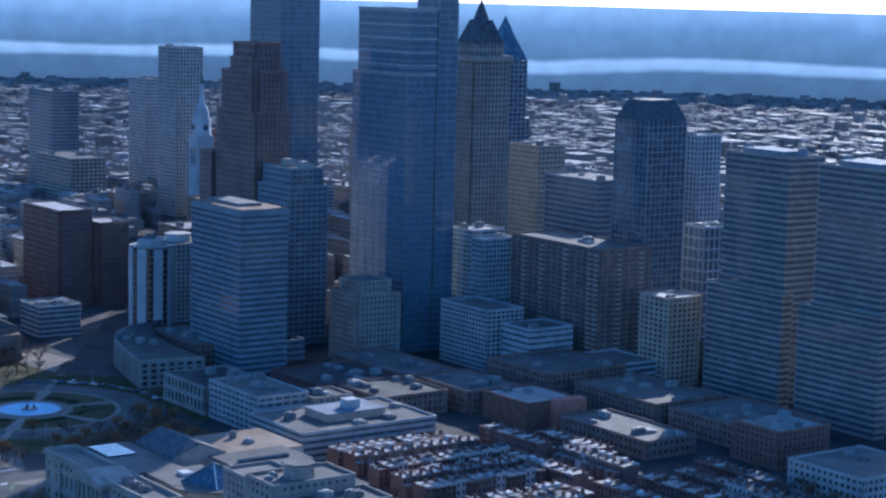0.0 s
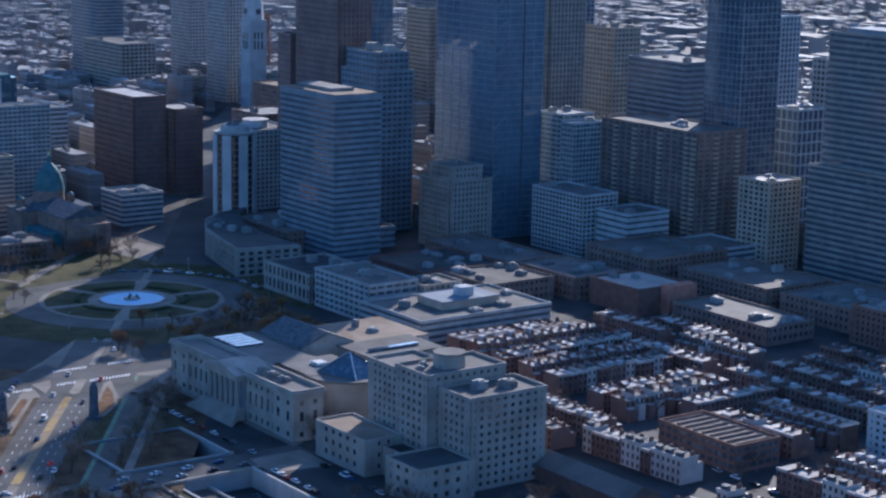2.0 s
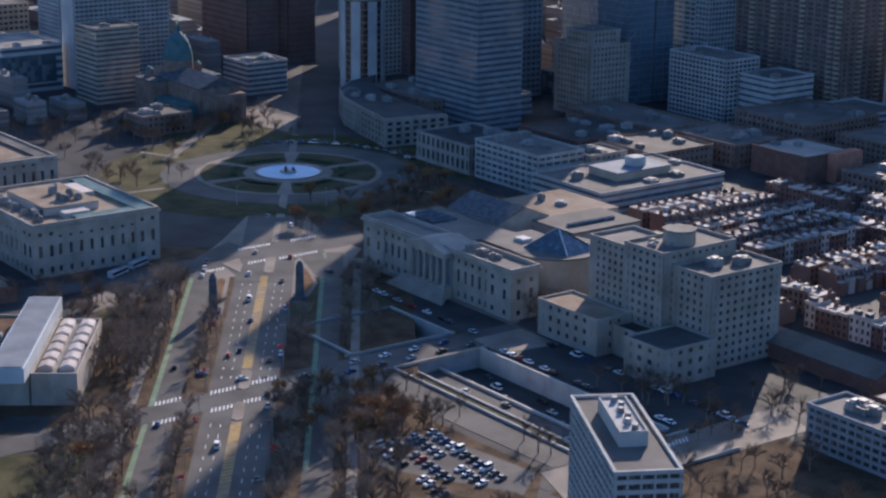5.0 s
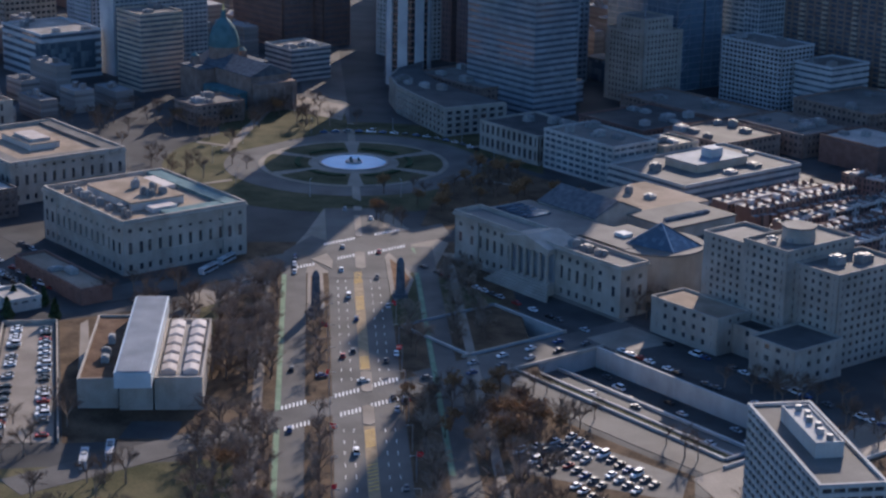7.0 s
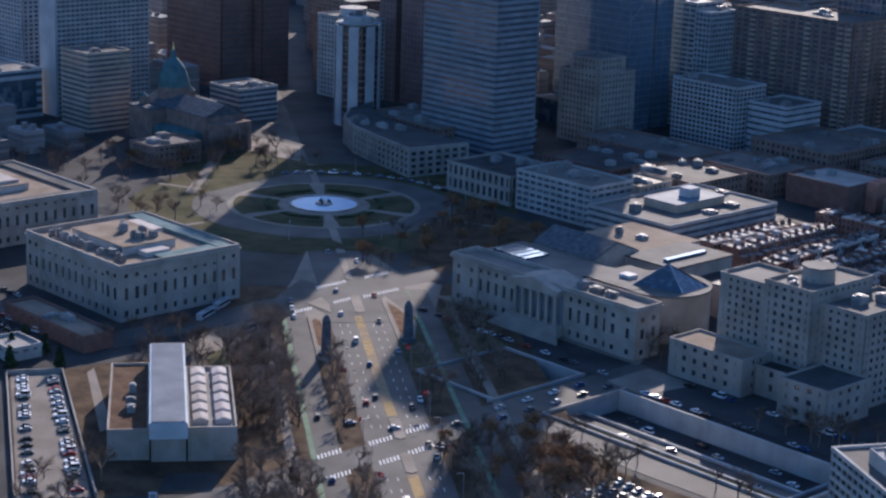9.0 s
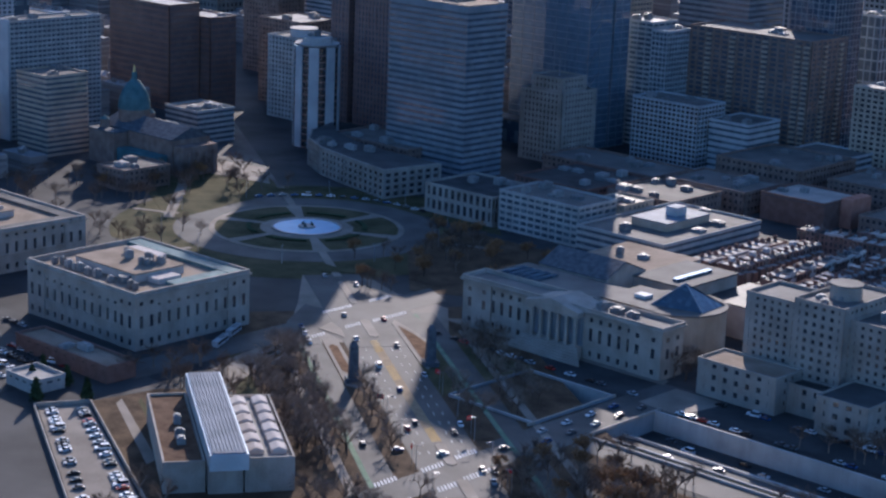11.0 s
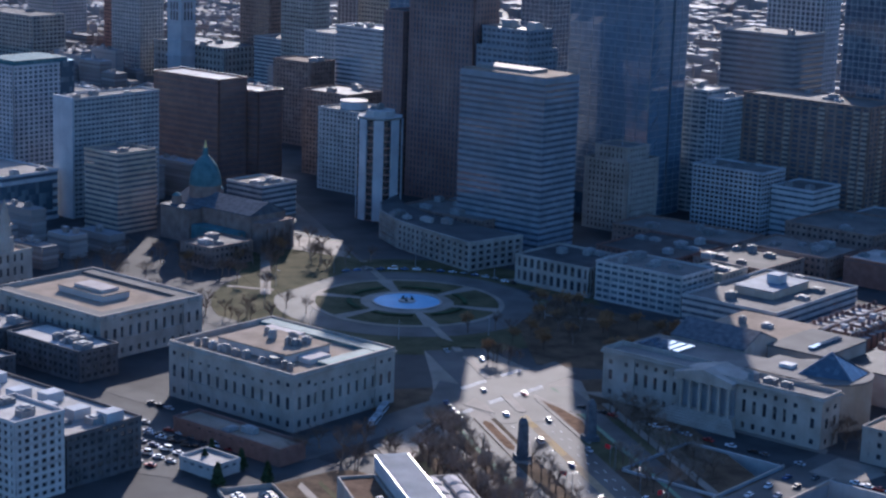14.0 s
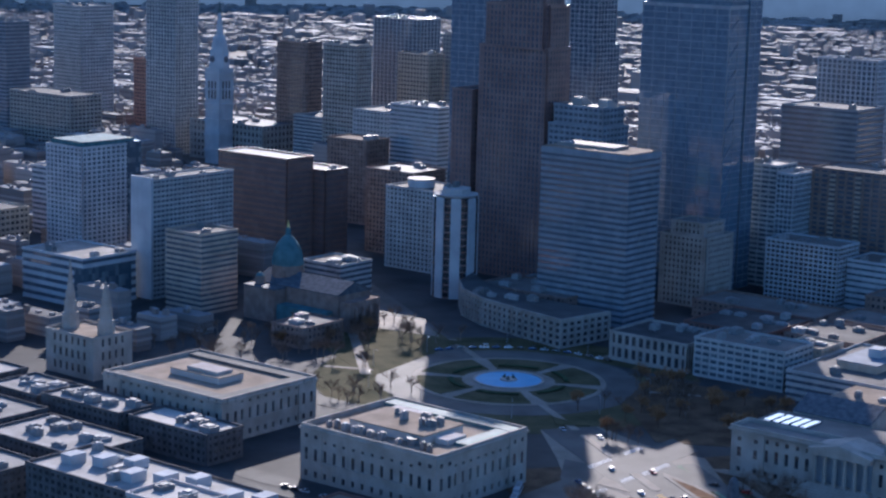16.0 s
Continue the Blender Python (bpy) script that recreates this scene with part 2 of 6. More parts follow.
def roof_units(e, hx, hy, z, count, size=(3, 7), cx=0, cy=0):
    for i in range(count):
        w, d, h = RNG.uniform(*size), RNG.uniform(*size), RNG.uniform(1.2, 3.4)
        x, y = cx + RNG.uniform(-1, 1) * max(0, hx - w / 2 - 2), cy + RNG.uniform(-1, 1) * max(0, hy - d / 2 - 2)
        bm = bmesh.new()
        add_box(bm, x - w / 2, x + w / 2, y - d / 2, y + d / 2, z, z + h)
        add_box(bm, x - w * 0.3, x + w * 0.3, y - d * 0.3, y + d * 0.3, z + h, z + h + 0.5)
        part("rooftop_unit", bm, PLANT_METAL, e)


def shell(e, x0, x1, y0, y1, z0, z1, wall, glass, floor=3.9, sp=0.45, bay=0.0, pier=0.7, proud=0.4, bands=None, faces="NWSE"):
    """A storeyed block in e's own axes: a glass core, a wall band at each floor, and piers between the bays."""
    box_part("glass_core", (x0 + proud, x1 - proud, y0 + proud, y1 - proud, z0, z1 - 0.1), glass, e)
    n = max(1, round((z1 - z0) / floor))
    fl = (z1 - z0) / n
    if bands is None:
        if sp > 0:
            bm = bmesh.new()
            rim(bm, x0, x1, y0, y1, 0, fl * sp, proud + 0.3)
            me = mesh_of("floor_band", bm, wall)
            if e.location.x > 400 or e.location.y < -425:
                bm = bmesh.new()
                for i in range(n):
                    rim(bm, x0, x1, y0, y1, z0 + i * fl, z0 + (i + sp) * fl, proud + 0.3)
                tagged(part("floor_band", bm, wall, e), kind="stuff")
            else:
                for i in range(n):
                    part("floor_band", me, wall, e, loc=(0, 0, z0 + i * fl))
    else:
        for a, b in bands:
            bm = bmesh.new()
            rim(bm, x0, x1, y0, y1, a, b, proud + 0.3)
            part("wall_band", bm, wall, e)
    if bay:
        inset = 0.06
        for face in faces:
            along = (x0, x1) if face in "NS" else (y0, y1)
            k = max(1, round((along[1] - along[0]) / bay))
            step = (along[1] - along[0]) / k
            d = proud + 0.3
            me = box_mesh("pier", (-pier / 2, pier / 2, -d / 2, d / 2, z0, z1 - 0.15) if face in "NS" else (-d / 2, d / 2, -pier / 2, pier / 2, z0, z1 - 0.15), wall)
            many = bmesh.new() if k > FAR_PIERS else None
            for i in range(k + 1):
                p = along[0] + i * step
                p = min(max(p, along[0] + pier / 2 + inset), along[1] - pier / 2 - inset)
                q = {"N": y1 - d / 2 - inset, "S": y0 + d / 2 + inset, "W": x0 + d / 2 + inset, "E": x1 - d / 2 - inset}[face]
                if many is None:
                    part("pier", me, wall, e, loc=(p, q, 0) if face in "NS" else (q, p, 0))
                elif face in "NS":
                    add_box(many, p - pier / 2, p + pier / 2, q - d / 2, q + d / 2, z0, z1 - 0.15)
                else:
                    add_box(many, q - d / 2, q + d / 2, p - pier / 2, p + pier / 2, z0, z1 - 0.15)
            if many is not None:
                tagged(part("pier", many, wall, e), kind="stuff")


def cap(e, x0, x1, y0, y1, z, wall, roof, parapet=1.2, w=0.5):
    box_part("roof", (x0 + w, x1 - w, y0 + w, y1 - w, z - 0.25, z + 0.1), roof, e)
    bm = bmesh.new()
    rim(bm, x0 - 0.15, x1 + 0.15, y0 - 0.15, y1 + 0.15, z - 0.3, z + parapet, w + 0.15)
    part("parapet", bm, wall, e)


def tower(name, label, x0, x1, y0, y1, h, wall, glass, roof, floor=3.9, sp=0.45, bay=0.0, pier=0.7, units=3, rz=0.0, group="", category="building", parapet=1.2, proud=0.4, bands=None, faces="NW"):
    cx, cy = (x0 + x1) / 2, (y0 + y1) / 2
    e = thing(name, cx, cy, label, category, rz=rz, group=group)
    hx, hy = (x1 - x0) / 2, (y1 - y0) / 2
    shell(e, -hx, hx, -hy, hy, 0, h, wall, glass, floor, sp, bay, pier, proud, bands, faces)
    cap(e, -hx, hx, -hy, hy, h, wall, roof, parapet)
    if units:
        roof_units(e, hx, hy, h + 0.1, units)
    return e


# ---- ground ----
PU = Vector((-0.826, 0.564, 0.0))   # along the parkway, away from the circle
PN = Vector((0.564, 0.826, 0.0))    # across it
CC = Vector((7.0, -5.0, 0.0))       # centre of the traffic circle
PK_TURN = math.atan2(PU.y, PU.x)


def pk(s, o):
    p = CC + PU * s + PN * (o + 0.2)
    return p.x, p.y


HOLES = [(-394, -288, 92, 132), (-266, -224, 90, 136)]
xs = sorted({-5600, 5600, *(v for h in HOLES for v in h[:2])})
ys = sorted({-5600, 5600, *(v for h in HOLES for v in h[2:])})
bm = bmesh.new()
for i in range(len(xs) - 1):
    for j in range(len(ys) - 1):
        mx, my = (xs[i] + xs[i + 1]) / 2, (ys[j] + ys[j + 1]) / 2
        if not any(h[0] < mx < h[1] and h[2] < my < h[3] for h in HOLES):
            bm.faces.new([bm.verts.new(p) for p in rect(xs[i], xs[i + 1], ys[j], ys[j + 1], 0)])
bmesh.ops.remove_doubles(bm, verts=bm.verts, dist=0.01)
tagged(new("ground", mesh_of("ground", bm, CITY_GROUND)), "grey asphalt and dusty city ground", "ground", kind="structure")


def slab(name, pts, z, material, label, category, thick=0.3):
    bm = bmesh.new()
    add_prism(bm, [(x, y, z - thick) for x, y in pts], [(x, y, z) for x, y in pts])
    bmesh.ops.recalc_face_normals(bm, faces=bm.faces)
    return tagged(new(name, mesh_of(name, bm, material)), label, category, kind="structure")


def strip(name, s0, s1, o0, o1, z, material, label, category):
    return slab(name, [pk(s0, o0), pk(s1, o0), pk(s1, o1), pk(s0, o1)], z, material, label, category)


def disc(name, x, y, r, z, material, label, category, n=48, r0=0.0, a0=0.0, a1=2 * math.pi):
    bm = bmesh.new()
    k = max(4, int(n * (a1 - a0) / (2 * math.pi)))
    for i in range(k):
        b0, b1 = a0 + (a1 - a0) * i / k, a0 + (a1 - a0) * (i + 1) / k
        for z0, z1 in ((z - 0.3, z),):
            q = [(x + rr * math.cos(b), y + rr * math.sin(b)) for rr, b in ((r0, b0), (r, b0), (r, b1), (r0, b1))]
            if r0 == 0:
                q = q[1:3] + [q[0]]
            add_prism(bm, [(*p, z0) for p in q], [(*p, z1) for p in q])
    bmesh.ops.recalc_face_normals(bm, faces=bm.faces)
    return tagged(new(name, mesh_of(name, bm, material)), label, category, kind="structure")


# parkway: wide main road, planted medians, side roads
strip("pavement_parkway", 150, 760, -62, 62, 0.10, LEAF_LITTER, "bare winter verge strewn with brown leaves", "verge")
strip("road_parkway", 100, 760, -10.5, 14.5, 0.16, PALE_ASPHALT, "worn pale grey asphalt parkway", "road")
strip("road_side_north", 184, 760, 24, 34.5, 0.16, PALE_ASPHALT, "worn asphalt side road under trees", "road")
strip("road_side_south", 158, 760, -32, -22, 0.16, PALE_ASPHALT, "worn asphalt side road under trees", "road")
strip("bike_lane", 190, 760, 32.4, 34.3, 0.19, BIKE_GREEN, "faded green painted bicycle lane", "bike lane")
strip("bike_lane_south", 160, 420, -24.2, -22.3, 0.19, BIKE_GREEN, "faded green painted bicycle lane", "bike lane")
strip("footpath_north", 205, 760, 39, 42.5, 0.20, PAVING, "pale concrete footpath", "footpath")
strip("footpath_south", 186, 760, -40, -36.5, 0.20, PAVING, "pale concrete footpath", "footpath")
# the two cross streets run square to the city grid
slab("pavement_throat", [pk(92, -13), pk(92, 16), pk(138, 25), pk(186, 37), pk(198, 34), pk(198, -30), pk(152, -40), pk(126, -22)], 0.15, PAVING, "tan concrete corner pavement", "pavement")
slab("crossroad_near_circle", [(-133, 40), (-113, 30), (-113, 215), (-131, 215)], 0.20, PALE_ASPHALT, "pale asphalt cross street", "road")
slab("road_throat", [pk(92, -12), pk(92, 15.5), pk(206, 14.6), pk(206, -10.4)], 0.24, PALE_ASPHALT, "pale asphalt road joining the circle", "road")
slab("road_slip_north", [pk(176, 23), pk(196, 14.5), pk(150, 14), pk(140, 22), pk(166, 34), pk(200, 34.2), pk(200, 24.2)], 0.22, PALE_ASPHALT, "pale asphalt turning lane", "road")
slab("road_slip_south", [pk(124, -11), pk(176, -10.5), pk(198, -21.6), pk(198, -30), pk(162, -22.4), pk(140, -24)], 0.22, PALE_ASPHALT, "pale asphalt turning lane", "road")
slab("crossroad_next", [(-287, 165), (-272, 165), (-272, 330), (-287, 330)], 0.20, PALE_ASPHALT, "asphalt cross street", "road")
strip("median_painted", 206, 320, 0.2, 4.0, 0.18, LINE_TAN, "tan painted road median", "road marking")
strip("median_painted_far", 376, 600, 0.2, 4.0, 0.18, LINE_TAN, "tan painted road median", "road marking")
slab("pavement_gallery_garden", [(-131, 150), (-137, 182), (-160, 194), (-152, 160)], 0.21, PAVING, "sunlit pale garden paving", "pavement")


def island(pts, inner, label, z=0.30):
    """A kerbed traffic island, with a planted bed inside its stone edge where there is one."""
    ob = slab("traffic_island", [pk(*p) for p in pts], z + 0.12, PAVING, label, "traffic island", 0.35)
    if inner:
        bm = bmesh.new()
        q = [pk(*p) for p in inner]
        add_prism(bm, [(x, y, z) for x, y in q], [(x, y, z + 0.2) for x, y in q])
        bmesh.ops.recalc_face_normals(bm, faces=bm.faces)
        part("planted_bed", bm, EARTH, ob, "brown mulch bed")


def lozenge(s0, s1, o, w):
    return [(s0, o - w * 0.5), (s0 - w * 0.4, o), (s0, o + w * 0.5), (s1, o + w * 0.5), (s1 + w * 0.4, o), (s1, o - w * 0.5)]


island(lozenge(106, 141, 0.3, 3.0), None, "long tan concrete refuge island")
island(lozenge(168, 191, 0.6, 4.4), None, "pale concrete refuge island")
island(lozenge(323, 342, 1.9, 4.0), None, "pale concrete refuge island")
island(lozenge(358, 374, 2.1, 4.0), None, "pale concrete refuge island")
island([(169, 15), (178, 22), (192, 13), (180, 12.6)], None, "triangular tan concrete island")
island([(196, 17), (192, 20), (196, 23.4), (254, 23.6), (258, 20), (254, 16.4)], [(204, 18.4), (201, 20.2), (204, 22), (236, 22), (240, 20.2), (236, 18.4)], "planted traffic island with stone kerb")
island([(168, -12.4), (174, -10.3), (228, -10.8), (238, -12.4), (226, -18.4), (208, -21.4), (188, -18)], [(178, -12.4), (229, -12.8), (222, -17.2), (208, -20.0), (191, -16.8)], "planted traffic island with stone kerb")

# crosswalks: each white bar is a piece
bar_me = box_mesh("bar", (-2.0, 2.0, -0.32, 0.32, 0, 0.03), LINE_WHITE)




def grid_crosswalk(x, y0, y1, z):
    e = tagged(new("crosswalk"), "white striped crosswalk on asphalt", "crosswalk", kind="structure")
    y = y0
    while y <= y1:
        ob = part("bar", bar_me, LINE_WHITE, e)
        ob.location = (x, y, z)
        ob.rotation_euler[2] = PK_TURN
        y += 1.6


for x, y0, y1, z in ((-111, 54, 68, 0.25), (-111, 79, 95, 0.25), (-134, 68, 88, 0.25), (-133, 95, 104, 0.25), (-134, 117, 128, 0.24), (-271, 174, 187, 0.22), (-272, 192, 202, 0.22),
                    (-287, 184, 198, 0.22), (-288, 201, 212, 0.22), (-271, 214, 224, 0.22), (-288, 224, 234, 0.22)):
    grid_crosswalk(x, y0, y1, z)
# yellow hatched median and lane lines
for s0, s1 in ((198, 212), (232, 248), (306, 318), (380, 394), (410, 430), (455, 475)):
    e = tagged(new("yellow_hatching"), "yellow painted median hatching", "road marking", kind="structure")
    for k in range(8):
        s = s0 + (s1 - s0) * k / 7
        ob = part("bar", box_mesh("bar", (-0.35, 0.35, -1.9, 1.9, 0, 0.03), LINE_YELLOW), LINE_YELLOW, e)
        ob.location = (*pk(s, 2.1), 0.19 if s > 213 else 0.25)
        ob.rotation_euler[2] = PK_TURN + 0.5
dashes = bmesh.new()
for k in range(52):
    for o in (-6.6, -3.2, 7.4, 10.8):
        s = 160 + k * 10
        if not 330 < s < 372 and s > 208:
            px, py = pk(s, o)
            d, w = PU * 1.6, PN * 0.12
            q = [Vector((px, py, 0.17)) + a * d + b * w for a, b in ((-1, -1), (1, -1), (1, 1), (-1, 1))]
            add_prism(dashes, q[::-1], [p + Vector((0, 0, 0.03)) for p in q[::-1]])

tagged(new("lane_marking", mesh_of("lane_marking", dashes, LINE_WHITE)), "dashed white lane lines", "road marking", kind="stuff")
# traffic circle with its round garden and fountain
disc("plaza_circle", CC.x, CC.y, 100, 0.06, GRASS, "winter lawn round the traffic circle", "lawn", 64)
disc("road_circle", CC.x, CC.y, 68, 0.12, PALE_ASPHALT, "asphalt ring road of the circle", "road", 64)
disc("pavement_circle", CC.x, CC.y, 50, 0.28, PAVING, "pale concrete pavement of the round garden", "pavement", 64)
for k in range(6):
    a = PK_TURN + k * math.pi / 3
    disc("lawn_bed", CC.x, CC.y, 47, 0.42, GRASS, "dark winter lawn with low hedges", "lawn", 60, 24, a + 0.09, a + math.pi / 3 - 0.09)
    disc("hedge", CC.x, CC.y, 31, 1.2, EVERGREEN, "clipped dark evergreen hedge", "hedge", 60, 28.5, a + 0.16, a + math.pi / 3 - 0.16)
for a, r in ((PK_TURN, 83), (PK_TURN + math.pi, 88)):
    bm = bmesh.new()
    c = CC + Vector((math.cos(a), math.sin(a), 0)) * r
    add_prism(bm, ring(c.x, c.y, 0.05, 13, 7, 3, a + math.pi), ring(c.x, c.y, 0.45, 13, 7, 3, a + math.pi))
    tagged(new("lawn_wedge", mesh_of("lawn_wedge", bm, GRASS)), "small triangular winter lawn", "lawn", kind="structure")
ft = thing("fountain", CC.x, CC.y, "round stone fountain with pale blue water and bronze figures", "fountain")
bm = bmesh.new()
N = 40
for i in range(N):
    a0, a1 = 2 * math.pi * i / N, 2 * math.pi * (i + 1) / N
    q = [(r * math.cos(a), r * math.sin(a)) for r, a in ((17.0, a0), (18.2, a0), (18.2, a1), (17.0, a1))]
    add_prism(bm, [(*p, 0.2) for p in q], [(*p, 1.0) for p in q])
bmesh.ops.recalc_face_normals(bm, faces=bm.faces)
part("basin_rim", bm, LIMESTONE, ft)
prism_part("water", ring(0, 0, 0.2, 17.0, n=40), ring(0, 0, 0.7, 17.0, n=40), WATER, ft, "pale blue water")
prism_part("inner_basin", ring(0, 0, 0.7, 4.5, n=20), ring(0, 0, 1.5, 4.2, n=20), LIMESTONE, ft)
for k in range(3):
    a = k * 2 * math.pi / 3
    bm = bmesh.new()
    add_prism(bm, ring(3 * math.cos(a), 3 * math.sin(a), 0.7, 1.6, 1.1, 9, a), ring(2.7 * math.cos(a), 2.7 * math.sin(a), 2.4, 0.7, 0.6, 9, a))
    add_prism(bm, ring(2.7 * math.cos(a), 2.7 * math.sin(a), 2.4, 0.6, 0.5, 9, a), ring(2.2 * math.cos(a), 2.2 * math.sin(a), 3.4, 0.25, 0.25, 9, a))
    part("figure", bm, BRONZE, ft, "dark bronze reclining shape")
# radial paths
for k in range(6):
    a = PK_TURN + k * math.pi / 3
    d, nn = Vector((math.cos(a), math.sin(a), 0)), Vector((-math.sin(a), math.cos(a), 0))
    pts = [CC + d * 20 + nn * 2, CC + d * 20 - nn * 2, CC + d * 96 - nn * 2, CC + d * 96 + nn * 2] if k % 3 == 0 else [CC + d * 72 + nn * 1.5, CC + d * 72 - nn * 1.5, CC + d * 98 - nn * 1.5, CC + d * 98 + nn * 1.5]
    slab("footpath_radial", [(p.x, p.y) for p in pts], 0.31 if k % 3 == 0 else 0.2, PAVING, "pale concrete garden path", "footpath")
# park north-east of the circle, sunlit
slab("lawn_park", [(62, 40), (150, -8), (172, -62), (120, -78), (78, -52)], 0.16, GRASS, "sunlit winter lawn under bare trees", "lawn")
slab("pavement_park", [(96, -60), (128, -86), (168, -78), (150, -48)], 0.22, PAVING, "sunlit pale plaza with small round beds", "plaza")
slab("footpath_park", [(66, 34), (70, 38), (168, -60), (164, -64)], 0.23, PAVING, "pale park footpath", "footpath")
slab("road_boulevard", [(60, -42), (330, -220), (760, -525), (775, -505), (345, -195), (76, -22)], 0.14, PALE_ASPHALT, "asphalt boulevard toward the centre", "road")
slab("lawn_south", [(-60, -10), (-40, -66), (-130, -66), (-146, 20), (-110, 40)], 0.14, LEAF_LITTER, "shaded park lawn strewn with leaves", "lawn")
# streets of the grid
for nm, x0, x1, y0, y1 in (("road_twentieth", -152, -140, -420, 50), ("road_twenty_first", -284, -270, -420, 60), ("road_twenty_second", -412, -398, -420, 160),
                           ("road_race", -430, 20, -72, -62), ("road_cherry", -430, 140, -176, -167), ("road_arch", -430, 560, -268, -256),
                           ("road_winter", -400, -150, 64, 84), ("road_nineteenth", -4, 8, -430, -98), ("road_vine", -200, 420, 196, 208),
                           ("road_eighteenth", 134, 146, -430, -110), ("road_seventeenth", 268, 280, -560, 130), ("road_vine_south", 20, 420, 84, 98)):
    slab(nm, [(x0, y0), (x1, y0), (x1, y1), (x0, y1)], 0.08 if x1 - x0 > y1 - y0 else 0.06, ASPHALT, "dark asphalt city street", "road")

# sunken expressway: walls, floor, median and ramp
for h in HOLES:
    x0, x1, y0, y1 = h
    tagged(new("road_expressway", box_mesh("road_expressway", (x0, x1, y0, y1, -7.6, -7.0), ASPHALT)), "sunken dark asphalt expressway", "road", kind="structure")
    tagged(new("retaining_wall", box_mesh("retaining_wall", (x0, x1, y0 - 1.0, y0, -7.6, 1.1), CONCRETE)), "pale concrete retaining wall", "wall", kind="structure")
    tagged(new("retaining_wall", box_mesh("retaining_wall", (x0, x1, y1, y1 + 1.0, -7.6, 1.0), CONCRETE)), "pale concrete retaining wall", "wall", kind="structure")
    tagged(new("portal_wall", box_mesh("portal_wall", (x0 - 0.8, x0, y0, y1, -7.6, 1.0), DARK_CONCRETE)), "concrete bridge portal wall", "wall", kind="structure")
    tagged(new("portal_wall", box_mesh("portal_wall", (x1, x1 + 0.8, y0, y1, -7.6, 1.0), DARK_CONCRETE)), "concrete bridge portal wall", "wall", kind="structure")
x0, x1, y0, y1 = HOLES[0]
tagged(new("median_wall", box_mesh("median_wall", (x0, x1, 110.5, 111.7, -7.0, -3.2), CONCRETE)), "pale concrete wall between carriageways", "wall", kind="structure")
tagged(new("road_ramp", box_mesh("road_ramp", (x0, x1, 111.7, 124.5, -7.0, -4.2), PALE_ASPHALT)), "sunlit pale asphalt ramp", "road", kind="structure")
tagged(new("lawn_strip", box_mesh("lawn_strip", (x0, x1, 125.5, y1, -7.0, -1.2), GRASS)), "narrow green grass strip above the ramp", "lawn", kind="structure")
tagged(new("kerb_wall", box_mesh("kerb_wall", (x0, x1, 124.5, 125.5, -7.0, -0.6), CONCRETE)), "low pale concrete wall", "wall", kind="structure")
slab("road_frontage", [(-290, 134), (-398, 134), (-398, 146), (-345, 148), (-290, 144)], 0.14, PALE_ASPHALT, "pale asphalt frontage street", "road")
slab("road_bridge", [(-286, 60), (-268, 60), (-268, 165), (-290, 170)], 0.17, PALE_ASPHALT, "pale asphalt bridge deck over the expressway", "road")
for x in (-288.2, -266.6):
    tagged(new("bridge_parapet", box_mesh("bridge_parapet", (x, x + 0.8, 88, 140, 0, 1.2), LIMESTONE)), "pale stone bridge parapet", "wall", kind="structure")
slab("lawn_trench", [(-222, 84), (-160, 84), (-175, 110), (-222, 140)], 0.12, GRASS, "shaded lawn beside the expressway", "lawn")
slab("pavement_institute", [(-268, 56), (-156, 56), (-150, 62), (-270, 62)], 0.2, PAVING, "pale stone steps and pavement", "pavement")
slab("pavement_corner", [(-300, 62), (-276, 62), (-276, 86), (-296, 88)], 0.2, PAVING, "sunlit pale paved corner", "pavement")
# parking lots
slab("lot_barnes", [(-143, 245), (-134, 261), (-241, 321), (-254, 302)], 0.16, PAVING, "pale concrete car park", "car park")
for a, b in (((-143, 244), (-255, 301)), ((-133, 262), (-241, 322)), ((-143, 244), (-133, 262))):
    d = Vector((b[0] - a[0], b[1] - a[1], 0))
    ob = new("lot_wall", box_mesh("lot_wall", (0, d.length, -0.25, 0.25, 0, 1.7), LIMESTONE))
    ob.location, ob.rotation_euler[2] = (*a, 0.05), math.atan2(d.y, d.x)
    tagged(ob, "low pale stone car park wall", "wall", kind="structure")
slab("garden_gallery", [(-146, 214), (-141, 242), (-256, 300), (-275, 268), (-262, 200), (-170, 188)], 0.05, LEAF_LITTER, "dark garden soil with brown shrubs", "garden")
slab("footpath_gallery", [(-146, 232), (-149, 237), (-206, 268), (-204, 262)], 0.09, PAVING, "pale garden path", "footpath")
slab("hedge_lawn_gallery", [(-150, 226), (-152, 229), (-204, 258), (-202, 252)], 0.09, GRASS, "narrow winter lawn", "lawn")
slab("forecourt_gallery", [(-252, 272), (-263, 283), (-274, 268), (-262, 258)], 0.10, ASPHALT, "shaded dark forecourt", "car park")
for x0, y0, w in ((-140, 158, 9), (-146, 162, 9), (-152, 166, 8)):
    ob = new("garden_wall", box_mesh("garden_wall", (0, w * 2, -0.4, 0.4, 0, 1.0), LIMESTONE))
    ob.location, ob.rotation_euler[2] = (x0, y0, 0.2), PK_TURN + math.pi / 2 + 0.9
    tagged(ob, "low pale garden wall", "wall", kind="structure")
slab("lot_library", [(-112, 212), (-20, 212), (10, 262), (-40, 292), (-112, 262)], 0.12, ASPHALT, "dark asphalt car park", "car park")
slab("verge_frontage", [(-292, 150), (-345, 152), (-398, 150), (-420, 172), (-372, 204), (-296, 176)], 0.125, LEAF_LITTER, "brushy verge strewn with russet leaves", "verge")
